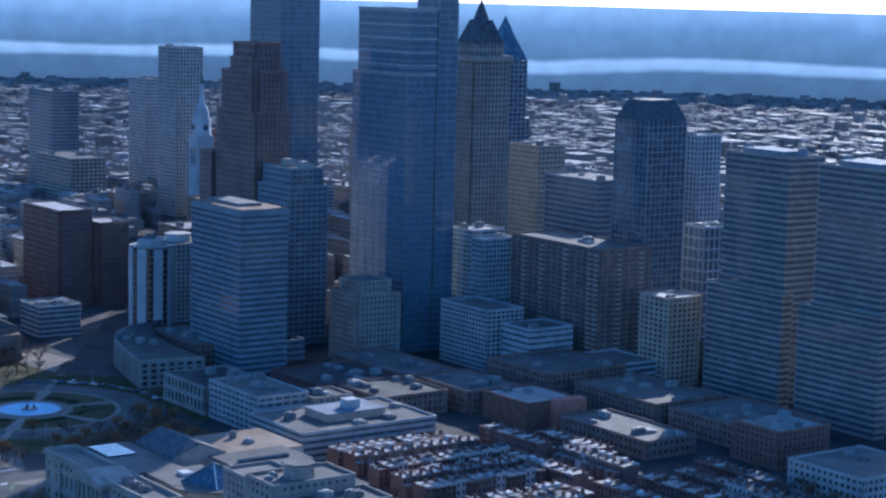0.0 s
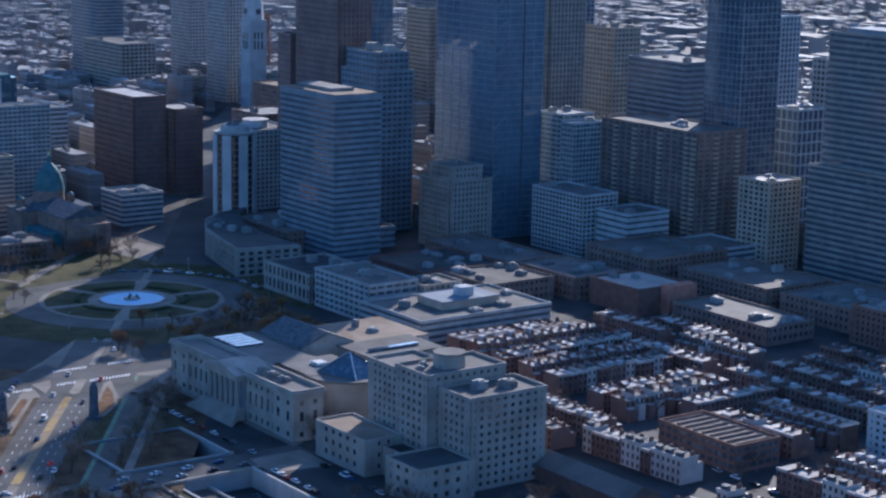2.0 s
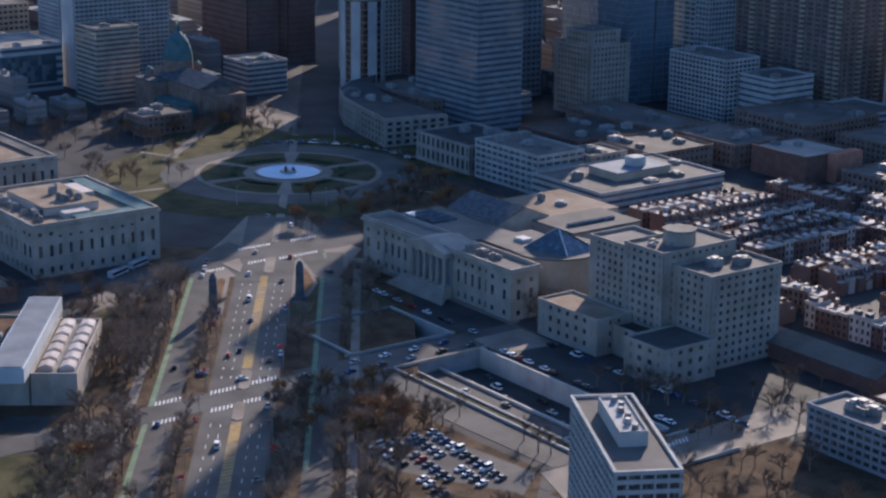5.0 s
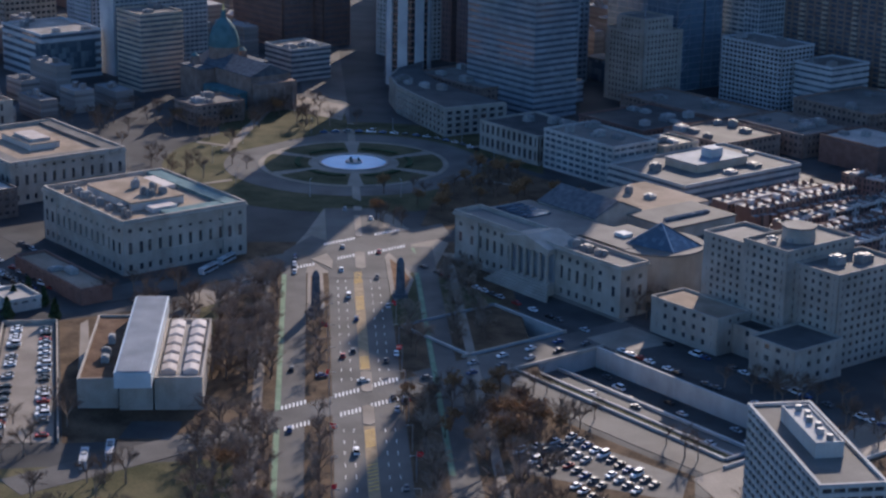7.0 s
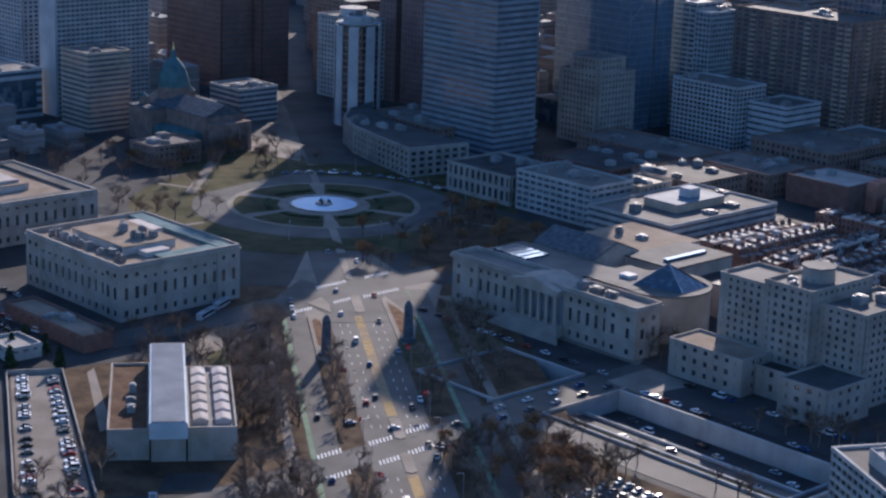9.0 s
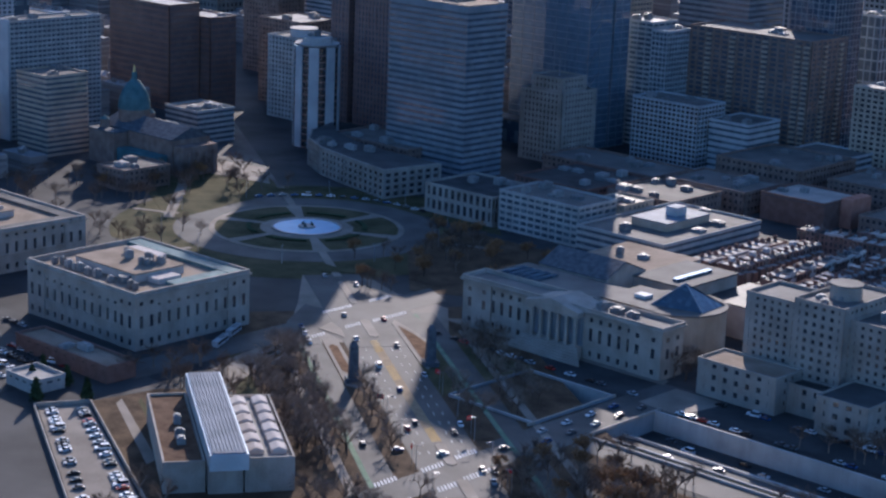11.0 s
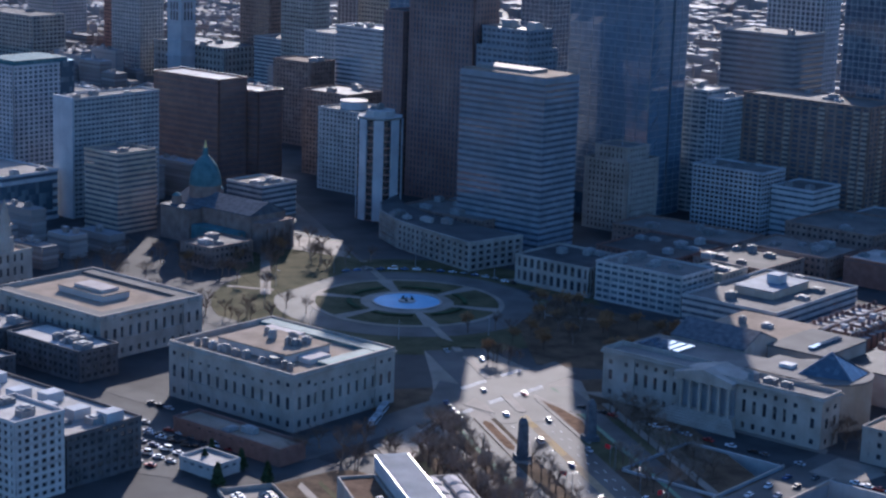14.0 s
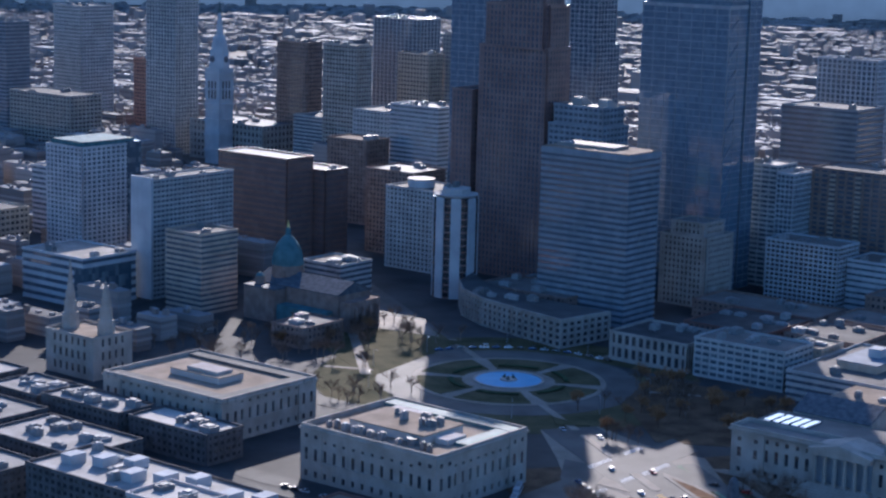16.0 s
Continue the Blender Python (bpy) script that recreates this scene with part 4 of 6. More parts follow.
# slab apartment tower beside the expressway, set square to the parkway
pt = thing("apartment_tower", -477, 187, "slim grey apartment tower with flat roof and plant room", "apartment building", rz=math.atan2(27, -49))
shell(pt, -30, 29, -9.5, 9, 0, 46, CONCRETE, GLASS_ROOM, floor=2.9, sp=0.42, bay=3.5, pier=0.5, proud=0.5, faces="NWSE")
cap(pt, -30, 29, -9.5, 9, 46, CONCRETE, ROOF_GREY, 0.9, 0.8)
box_part("plant_room", (-18, 10, -4, 4, 46.1, 50), CONCRETE, pt)
bm = bmesh.new()
rim(bm, -18, 10, -4, 4, 50, 50.6, 0.5)
part("parapet", bm, CONCRETE, pt)
for k in range(6):
    bm = bmesh.new()
    add_prism(bm, ring(-15 + k * 4.4, (k % 2), 50, 1.0, n=10), ring(-15 + k * 4.4, (k % 2), 51.6, 0.9, n=10))
    part("vent", bm, PLANT_METAL, pt)
balc = box_mesh("balcony", (-1.6, 1.6, 9.0, 10.2, 0, 1.1), CONCRETE)
for k in range(15):
    for x in (-24, 24):
        part("balcony", balc, CONCRETE, pt, loc=(x, 0, 2.9 * k + 3))


# ---- towers round the square ----
# striped octagonal hotel
ho = thing("striped_hotel", 164, -159, "dark octagonal hotel with broad white vertical stripes", "hotel", rz=radians(-7))
prism_part("glass_core", ring(0, 0, 0, 14.4, n=8, turn=math.pi / 8), ring(0, 0, 62, 14.4, n=8, turn=math.pi / 8), GLASS_BLACK, ho)
for k in range(8):
    a = k * math.pi / 4
    part("white_stripe", box_mesh("white_stripe", (-0.3, 0.6, -3.1, 3.1, 0, 62.5), WHITE_PANEL), WHITE_PANEL, ho, loc=(13.6 * math.cos(a), 13.6 * math.sin(a), 0), rz=a)
prism_part("crown", ring(0, 0, 62.5, 13.2, n=8, turn=math.pi / 8), ring(0, 0, 64, 14.6, n=8, turn=math.pi / 8), CONCRETE, ho)
prism_part("plant_room", ring(0, 0, 64, 9.5, n=8, turn=math.pi / 8), ring(0, 0, 67.5, 9.2, n=8, turn=math.pi / 8), CONCRETE, ho)
roof_units(ho, 8, 8, 67.5, 3, (2, 4))
for i in range(15):
    prism_part("floor_band", ring(0, 0, 4.1 * i, 14.6, n=8, turn=math.pi / 8), ring(0, 0, 4.1 * i + 0.9, 14.6, n=8, turn=math.pi / 8), BROWN_PANEL, ho)

# banded office tower beside the square, with chamfered corner
ol = tower("banded_office_tower", "grey banded granite office tower", 34, 96, -186, -152, 97.5, DARK_CONCRETE, GLASS_DARK, ROOF_GREY, 3.6, 0.52, 0, 0.7, 4, proud=0.5)
box_part("crown_band", (-31, 31, -17, 17, 97.5, 100.6), DARK_CONCRETE, ol)
box_part("roof", (-30, 30, -16, 16, 100.6, 101.2), ROOF_TAN, ol)
box_part("plant_room", (-14, 26, -8, 8, 101.2, 103), ROOF_WHITE, ol)

# second darker stepped office tower behind
tl = tower("stepped_office_tower", "dark stepped grey office tower", 104, 146, -258, -229, 104, DARK_CONCRETE, GLASS_DARK, ROOF_DARK, 3.7, 0.45, 4, 0.9, 3, proud=0.5)
shell(tl, -19, 19, -12, 12, 104.3, 116, DARK_CONCRETE, GLASS_DARK, 3.7, 0.45, 4, 0.9)
cap(tl, -19, 19, -12, 12, 116, DARK_CONCRETE, ROOF_DARK)
for x in (-12, 8):
    bm = bmesh.new()
    add_prism(bm, rect(x - 4, x + 4, -10, 2, 116.2), rect(x - 3, x + 3, -3, 2, 121))
    part("slant_light", bm, ROOF_WHITE, tl, "pale slanted roof light")

# red granite stepped tower
ra = thing("red_granite_tower", 178, -240, "tall stepped red granite tower", "skyscraper")
for x0, x1, y0, y1, z0, z1 in ((-30, 24, -14, 12, 0, 150), (-30, 21, -12, 10, 150.2, 177), (-28, 2, -8, 14, 150.2, 186), (-28, 2, -8, 12, 186.2, 196)):
    shell(ra, x0, x1, y0, y1, z0, z1, RED_GRANITE, GLASS_DARK, 4.0, 0.3, 3.2, 1.5, 0.45, faces="NW" if z0 else "NWS")
    cap(ra, x0, x1, y0, y1, z1, RED_GRANITE, ROOF_DARK, 1.5)
tower("red_granite_annex", "red granite lower wing of the tall tower", 205, 222, -268, -226, 120, RED_GRANITE, GLASS_DARK, ROOF_DARK, 4.0, 0.3, 3.2, 1.5, 1)

# tallest glass tower: silver slab, taller body and slim core
ct = thing("glass_skyscraper", 80, -296, "very tall silver-blue glass skyscraper with setbacks", "skyscraper")
for x0, x1, y0, y1, z0, z1 in ((-32, 32, -8, 15, 0, 180), (-32, 30, -12, 12.5, 180.2, 221), (-33, -8, -24, -8.2, 0, 292)):
    shell(ct, x0, x1, y0, y1, z0, z1, STEEL, GLASS_TOWER, 4.3, 0.10, 0 if z0 else 9.2, 0.35, 0.22, faces="NW")
    cap(ct, x0, x1, y0, y1, z1, STEEL, ROOF_GREY, 2.0)
for k in range(11):
    z = 8 + k * 15.5
    bm = bmesh.new()
    a, b = Vector((-32.5, 15.2, z)), Vector((-32.5, 5.0, z + 9))
    o = Vector((0.6, 0, 0)), Vector((0, 0, 0.8))
    add_prism(bm, [a, a + o[0], a + o[0] + o[1], a + o[1]], [b, b + o[0], b + o[0] + o[1], b + o[1]])
    bmesh.ops.recalc_face_normals(bm, faces=bm.faces)
    part("brace", bm, STEEL, ct, "slanting steel brace")
for k in range(4):
    box_part("refuge_band", (-32.3, 30.3, -12.2, 12.8, 186 + k * 8.6, 187 + k * 8.6), WHITE_PANEL, ct)
box_part("lobby", (-32, 34, 15.2, 30, 0, 14), GLASS_BLUE, ct)
box_part("roof", (-32.4, 34.4, 15.4, 30.4, 14, 14.8), ROOF_GREY, ct)

co = thing("notched_glass_tower", 261, -317, "tall blue glass obelisk tower", "skyscraper")
shell(co, -21.5, 21.5, -17, 17, 0, 226, STEEL, GLASS_TOWER, 4.2, 0.08, 7, 0.3, 0.2, faces="NW")
shell(co, -21.5, 2, -15, 15, 226.2, 240, STEEL, GLASS_PALE, 4.2, 0.08, 7, 0.3, 0.2, faces="NW")
cap(co, -21.5, 21.5, -17, 17, 226, STEEL, ROOF_GREY)
cap(co, -21.5, 2, -15, 15, 240, STEEL, ROOF_GREY)

# granite tower with pyramid crown
me_ = thing("pyramid_crowned_tower", 180, -437, "grey granite tower with lattice pyramid crown", "skyscraper")
shell(me_, -15, 15, -17, 17, 0, 184, GREY_STONE, GLASS_DARK, 4.0, 0.25, 3.4, 1.2, 0.5, faces="NW")
bm = bmesh.new()
rim(bm, -16.5, 16.5, -18.5, 18.5, 184, 188, 3)
part("cornice", bm, GREY_STONE, me_)
shell(me_, -12, 12, -13, 13, 186, 197, GREY_STONE, GLASS_DARK, 5.5, 0.3, 3.4, 1.2, 0.5, faces="NW")
bm = bmesh.new()
add_prism(bm, rect(-12, 12, -13, 13, 197), rect(-6, 6, -6, 6, 214))
add_prism(bm, ring(0, 0, 214, 6, n=8), ring(0, 0, 221, 3.4, n=8))
add_prism(bm, ring(0, 0, 221, 3.4, n=8), ring(0, 0, 229, 0.2, n=8))
part("pyramid_crown", bm, SLATE, me_, "dark pyramid crown")

# pair of spired glass towers
for nm, x, y, w, sh, top, lb in (("spired_glass_tower", 366, -602, 17, 176, 214, "dark blue glass tower with pointed gable crown"),):
    e = thing(nm, x, y, lb, "skyscraper")
    shell(e, -w, w, -w, w, 0, sh * 0.72, STEEL, GLASS_BLUE, 4.0, 0.15, 5, 0.6, 0.3, faces="NW")
    shell(e, -w * 0.85, w * 0.85, -w * 0.85, w * 0.85, sh * 0.72, sh, STEEL, GLASS_BLUE, 4.0, 0.15, 5, 0.6, 0.3, faces="NW")
    bm = bmesh.new()
    add_prism(bm, rect(-w * 0.85, w * 0.85, -w * 0.85, w * 0.85, sh), rect(-w * 0.35, w * 0.35, -w * 0.35, w * 0.35, sh + (top - sh) * 0.55))
    add_prism(bm, rect(-w * 0.35, w * 0.35, -w * 0.35, w * 0.35, sh + (top - sh) * 0.55), rect(-0.2, 0.2, -0.2, 0.2, top))
    part("gable_crown", bm, GLASS_BLUE, e)

# dark glass tower with chamfered crown
ib = thing("chamfered_glass_tower", -38, -413, "dark blue glass tower with chamfered crown", "skyscraper")
shell(ib, -17, 16, -16.5, 16.5, 0, 156, STEEL, GLASS_BLUE, 4.0, 0.12, 4, 0.4, 0.3, faces="NW")
bm = bmesh.new()
add_prism(bm, rect(-17, 16, -16.5, 16.5, 156), rect(-11, 10, -10.5, 10.5, 169))
part("chamfered_crown", bm, SLATE, ib)
tower("glass_podium", "dark glass podium block with white frame", -60, -20, -392, -376, 62, WHITE_PANEL, GLASS_PALE, ROOF_GREY, 4.0, 0.12, 5, 0.7, 2)

# twin granite office towers with notched crowns
for x0, x1, y0, y1 in ((-190, -137, -415, -385), (-272, -222, -412, -375)):
    e = tower("twin_granite_tower", "grey granite tower with dark window bands and crown ornaments", x0, x1, y0, y1, 144, GREY_STONE, GLASS_DARK, ROOF_DARK, 3.7, 0.45, 0, 0.7, 0, group="twin granite towers", proud=0.45)
    hx, hy = (x1 - x0) / 2, (y1 - y0) / 2
    for sx in (-1, 1):
        prism_part("crown_ornament", ring(sx * (hx - 5), 0, 144, 4, n=8), ring(sx * (hx - 5), 0, 149.5, 2.4, n=8), DARK_CONCRETE, e)
    box_part("plant_room", (-hx + 10, hx - 10, -hy + 5, hy - 5, 144.1, 147.5), DARK_CONCRETE, e)
    shell(e, -hx - 8, hx + 2, hy + 0.2, hy + 9, 0, 66, GREY_STONE, GLASS_DARK, 3.7, 0.45, 0, proud=0.45)
    cap(e, -hx - 8, hx + 2, hy + 0.2, hy + 9, 66, GREY_STONE, ROOF_DARK)

# stone stepped office block
be = tower("stone_office_block", "pale stone office block with stepped top", 29, 62, -267, -234, 43, GREY_STONE, GLASS_ROOM, ROOF_GREY, 3.6, 0.45, 3.0, 1.7, 0)
shell(be, -12, 12, -12, 12, 43.2, 51, GREY_STONE, GLASS_ROOM, 3.9, 0.45, 3, 1.7, faces="NW")
cap(be, -12, 12, -12, 12, 51, GREY_STONE, ROOF_GREY)
box_part("flagpole", (-0.2, 0.2, -0.2, 0.2, 51, 65), STEEL, be)

T = tower
T("white_apartment_block", "pale concrete apartment block with many balconies", -30, 20, -320, -292, 38, WHITE_PANEL, GLASS_ROOM, ROOF_GREY, 3.0, 0.38, 3.3, 0.8, 3)
T("white_office_block", "low white panelled block with ribbon windows", -60, -31, -336, -302, 30, WHITE_PANEL, GLASS_PALE, ROOF_GREY, 3.6, 0.6, 0, 0.7, 2)
sl = T("long_slab_apartments", "long brown brick slab apartment house with pale balconies", -71, 19.5, -388, -347, 78, BROWN_BRICK, GLASS_DARK, ROOF_GREY, 3.1, 0.42, 6.0, 1.8, 4)
balc_n, balc_w = box_mesh("balcony", (-1.9, 1.9, 20.6, 22.0, 3.2, 4.3), TAN_PANEL), box_mesh("balcony", (-46.7, -45.4, -1.9, 1.9, 3.2, 4.3), TAN_PANEL)
for k in range(24):
    for x in (-42, -36, -12, 12, 30):
        part("balcony", balc_n, TAN_PANEL, sl, loc=(x, 0, k * 3.1))
    for y in (-12, 6):
        part("balcony", balc_w, TAN_PANEL, sl, loc=(0, y, k * 3.1))
T("parking_podium", "pale concrete parking deck with open bands", -112, -72, -360, -332, 15, WHITE_PANEL, GLASS_DARK, ROOF_GREY, 3.6, 0.45, 0, 0.7, 0)
T("banded_apartment_tower", "pale banded apartment tower with glass balconies", 33, 57, -352, -326, 79, CONCRETE, GLASS_PALE, ROOF_WHITE, 3.2, 0.4, 6, 0.6, 3)
T("narrow_glass_tower", "narrow pale glass apartment tower", 20, 32.5, -350, -324, 75, WHITE_PANEL, GLASS_PALE, ROOF_WHITE, 3.2, 0.3, 3, 0.5, 1)
T("tan_apartment_tower", "tan brick apartment tower", -121, -95, -386, -359, 54, TAN_PANEL, GLASS_ROOM, ROOF_WHITE, 3.2, 0.45, 4, 1.6, 2)
T("grid_framed_tower", "white framed glass tower with open grid", -62, -42, -470, -442, 86, WHITE_PANEL, GLASS_DARK, ROOF_WHITE, 7.0, 0.14, 5, 0.8, 4)
T("arched_top_office", "dark striped office block with arched roof", 30, 88, -470, -428, 108, DARK_CONCRETE, GLASS_DARK, ROOF_GREY, 3.8, 0.5, 0, 0.7, 2)
T("tan_office_block", "broad tan office block", 178, 214, -520, -493, 118, TAN_PANEL, GLASS_DARK, ROOF_GREY, 3.8, 0.5, 4, 1.2, 3)
T("brown_slab_tower", "dark red-brown office slab with white roof edge", 306, 370, -184, -158, 70, BROWN_PANEL, GLASS_DARK, ROOF_WHITE, 4.2, 0.3, 2.2, 0.9, 0)
T("brown_slab_annex", "dark red-brown lower office wing", 296, 330, -208, -185, 61, BROWN_PANEL, GLASS_DARK, ROOF_WHITE, 4.2, 0.3, 2.2, 0.9, 1)
T("low_banded_office", "low office block with pale floor bands", 205, 236, -128, -98, 20, CONCRETE, GLASS_DARK, ROOF_GREY, 3.6, 0.45, 0, 0.7, 5)
sh = T("slab_hotel", "tall pale slab hotel with blank white end wall", 282.5, 300, -84, -16, 72, CONCRETE, GLASS_DARK, ROOF_GREY, 3.0, 0.5, 3.4, 0.6, 3)
box_part("end_wall", (-9, 9, 34.1, 35.4, 0, 74), WHITE_PANEL, sh, "blank white end wall")
T("banded_block", "pale banded square office block", 229, 259, -34, -4, 47, TAN_PANEL, GLASS_DARK, ROOF_GREY, 3.1, 0.5, 0, 0.7, 2)
gw = T("green_glass_apartments", "pale curved apartment tower with green glass corner", 394, 430, -108, -58, 77, WHITE_PANEL, GLASS_PALE, ROOF_WHITE, 3.1, 0.4, 4.2, 1.4, 4)
box_part("glass_corner", (-18.6, -6, -25.4, -14, 0, 79), GLASS_PALE, gw, "green-tinted glass corner")
box_part("crown_rail", (-16, 16, -22, 22, 78, 81), COPPER, gw)
T("white_teal_tower", "white banded office tower with teal top", 328, 375, -372, -345, 90, WHITE_PANEL, GLASS_PALE, ROOF_WHITE, 3.4, 0.5, 0, 0.7, 4)
T("striped_slab_office", "long pale striped office slab", 537, 618, -538, -500, 50, CONCRETE, GLASS_DARK, ROOF_GREY, 3.4, 0.5, 0, 0.7, 4)
T("art_deco_tower", "brown brick stepped office tower", 374, 414, -344, -318, 63, BROWN_BRICK, GLASS_ROOM, ROOF_TAN, 3.5, 0.45, 3.2, 1.8, 3)
g1 = T("round_topped_tower", "grey apartment tower with round white roof house", 216, 257, -240, -202, 54, CONCRETE, GLASS_ROOM, ROOF_GREY, 3.1, 0.45, 3.4, 1.6, 0)
prism_part("roof_drum", ring(4, 2, 54, 9, n=18), ring(4, 2, 59, 9, n=18), WHITE_PANEL, g1, "round white roof house")
prism_part("roof", ring(4, 2, 59, 9.5, n=18), ring(4, 2, 59.6, 9.5, n=18), ROOF_WHITE, g1)
T("white_topped_tower", "brown apartment tower with white arcaded top", 262, 304, -272, -236, 58, BROWN_BRICK, GLASS_ROOM, ROOF_WHITE, 3.3, 0.45, 3.2, 1.5, 3)
wn = T("wide_window_school", "white block framing one huge window", 290, 345, -10, 32, 29, WHITE_PANEL, GLASS_DARK, ROOF_WHITE, 4.6, 0.5, 0, 0.7, 4)
box_part("great_window", (-28.2, -20, -16, 21.4, 6, 24), GLASS_PALE, wn, "huge framed window")

# curved hotel on the square
fs = thing("curved_hotel", 0, 0, "low curved stone hotel facing the circle", "hotel")
pts_out = [(140, -134), (122, -114), (96, -100), (66, -92), (30, -84)]
pts_in = [(150, -160), (128, -142), (100, -130), (70, -124), (24, -122)]
bm = bmesh.new()
bg_ = bmesh.new()
for i in range(4):
    q = [pts_out[i], pts_out[i + 1], pts_in[i + 1], pts_in[i]]
    add_prism(bg_, [(x, y, 0) for x, y in q], [(x, y, 15.6) for x, y in q])
bmesh.ops.recalc_face_normals(bg_, faces=bg_.faces)
part("glass_core", bg_, GLASS_ROOM, fs)
for z0, z1 in ((0, 1.2), (3.6, 5.0), (7.2, 8.6), (10.8, 12.2), (14.2, 16.6)):
    bb = bmesh.new()
    for i in range(4):
        a, b = Vector((*pts_out[i], 0)), Vector((*pts_out[i + 1], 0))
        d = (b - a).normalized()
        nn = Vector((d.y, -d.x, 0))
        q = [a + nn * 0.6, b + nn * 0.6, b - nn * 0.4, a - nn * 0.4]
        add_prism(bb, [(p.x, p.y, z0) for p in q], [(p.x, p.y, z1) for p in q])
    a, b = Vector((*pts_out[4], 0)), Vector((*pts_in[4], 0))
    add_prism(bb, [(a.x - .6, a.y, z0), (b.x - .6, b.y, z0), (b.x + .6, b.y, z0), (a.x + .6, a.y, z0)], [(a.x - .6, a.y, z1), (b.x - .6, b.y, z1), (b.x + .6, b.y, z1), (a.x + .6, a.y, z1)])
    bmesh.ops.recalc_face_normals(bb, faces=bb.faces)
    part("wall_band", bb, GREY_STONE, fs)
pier_me = box_mesh("pier", (-1.1, 1.1, -0.6, 0.6, 0, 15.8), GREY_STONE)
for i in range(4):
    a, b = Vector((*pts_out[i], 0)), Vector((*pts_out[i + 1], 0))
    for k in range(7):
        p = a.lerp(b, k / 7)
        part("pier", pier_me, GREY_STONE, fs, loc=(p.x, p.y, 0), rz=math.atan2(b.y - a.y, b.x - a.x))
for k in range(8):
    part("pier", pier_me, GREY_STONE, fs, loc=(30 - 6 * k / 7, -84 - 38 * k / 7, 0), rz=math.pi / 2)
bm = bmesh.new()
for i in range(4):
    q = [pts_out[i], pts_out[i + 1], pts_in[i + 1], pts_in[i]]
    add_prism(bm, [(x, y, 15.7) for x, y in q], [(x, y, 16.2) for x, y in q])
bmesh.ops.recalc_face_normals(bm, faces=bm.faces)
part("roof", bm, ROOF_DARK, fs)
roof_units(fs, 30, 8, 16.2, 8, (2, 7), 84, -112)

# low and middling blocks south of the square
T("columned_academy", "low stone academy with columned front", -52, -3, -122, -82, 15, GREY_STONE, GLASS_ROOM, ROOF_DARK, 7, 0.3, 4.5, 2.0, 4)
T("ribbed_college", "grey college block with ribbon windows", -108, -55, -114, -83, 20, CONCRETE, GLASS_PALE, ROOF_GREY, 3.4, 0.45, 5, 0.8, 5)
T("tan_annex", "tan brick annex with small dark windows", -112, -90, -140, -115, 17, TAN_PANEL, GLASS_DARK, ROOF_DARK, 4, 0.5, 3.6, 2.0, 2)
lb_ = T("long_flat_school", "long tan concrete school with grey metal roof", -168, -114, -156, -74, 14, CONCRETE, GLASS_DARK, ROOF_GREY, 3.6, 0.5, 0, 0.7, 5)
box_part("roof_house", (-10, 12, -20, 16, 14.1, 18), TAN_PANEL, lb_)
box_part("roof", (-10.4, 12.4, -20.4, 16.4, 18, 18.5), METAL_ROOF, lb_)
box_part("white_penthouse", (-4, 3, -8, 0, 18.5, 23), WHITE_PANEL, lb_)
hl = T("red_brick_hall", "big red-brown brick hall with white flat roof", -168, -128, -252, -216, 14, BRICK, GLASS_DARK, ROOF_WHITE, 14, 0.95, 0, 0.7, 2)
box_part("stair_block", (-27, -20.2, -18, 2, 0, 16), PINK_BRICK, hl, "orange brick stair block")
T("red_roof_block", "low brick block with patchy roofs", -60, -8, -205, -150, 11, BRICK, GLASS_ROOM, ROOF_DARK, 3.6, 0.5, 3.4, 1.8, 7)
T("patchy_roof_block", "low brick block with pale patchy roof", -110, -66, -205, -160, 12, BROWN_BRICK, GLASS_ROOM, ROOF_GREY, 3.6, 0.5, 3.4, 1.8, 6)
for x0, x1, y0, y1, h in ((-252, -182, -262, -228, 9), (-120, -66, -250, -212, 12), (-58, 24, -250, -212, 10), (66, 132, -178, -140, 14), (-118, -60, -330, -270, 16), (-200, -130, -330, -280, 13), (-265, -205, -340, -285, 12)):
    T("flat_roofed_block", "low brick block with flat grey roof", x0, x1, y0, y1, h, BROWN_BRICK, GLASS_ROOM, ROOF_GREY, 3.6, 0.5, 3.6, 1.8, 6, group="low blocks")
T("garage_block", "low dark concrete parking garage", 60, 130, -215, -182, 12, DARK_CONCRETE, GLASS_DARK, ROOF_DARK, 3.6, 0.5, 0, 0.7, 3)
T("red_brick_flats", "red brick mid-rise with bright rooftop plant", -301, -267, -309, -272, 19, BRICK, GLASS_ROOM, ROOF_WHITE, 3.2, 0.5, 3.4, 1.8, 6)
T("pale_long_block", "long pale grey block with flat roof", -378, -330, -300, -249, 15, CONCRETE, GLASS_ROOM, ROOF_GREY, 3.6, 0.5, 3.6, 1.6, 5)
T("white_apartment_tower", "white apartment block with square windows", -440, -411, -152, -124, 21, WHITE_PANEL, GLASS_ROOM, ROOF_WHITE, 3.0, 0.5, 3.6, 1.9, 3)
ap = T("partitioned_roof_flats", "blue and brick flats with ribbed white roof", -395, -350, -91, -66, 10.5, BRICK, GLASS_PALE, ROOF_TAN, 3.3, 0.45, 4, 1.0, 0)
for k in range(9):
    box_part("roof_wall", (-20 + k * 4.9, -19.5 + k * 4.9, -10, 10, 10.6, 11.5), BROWN_BRICK, ap)
T("grey_slab_flats", "grey low apartment slab with rooftop vents", -474, -431, 44, 63, 14.5, DARK_CONCRETE, GLASS_ROOM, ROOF_GREY, 2.9, 0.45, 3.6, 0.9, 10)
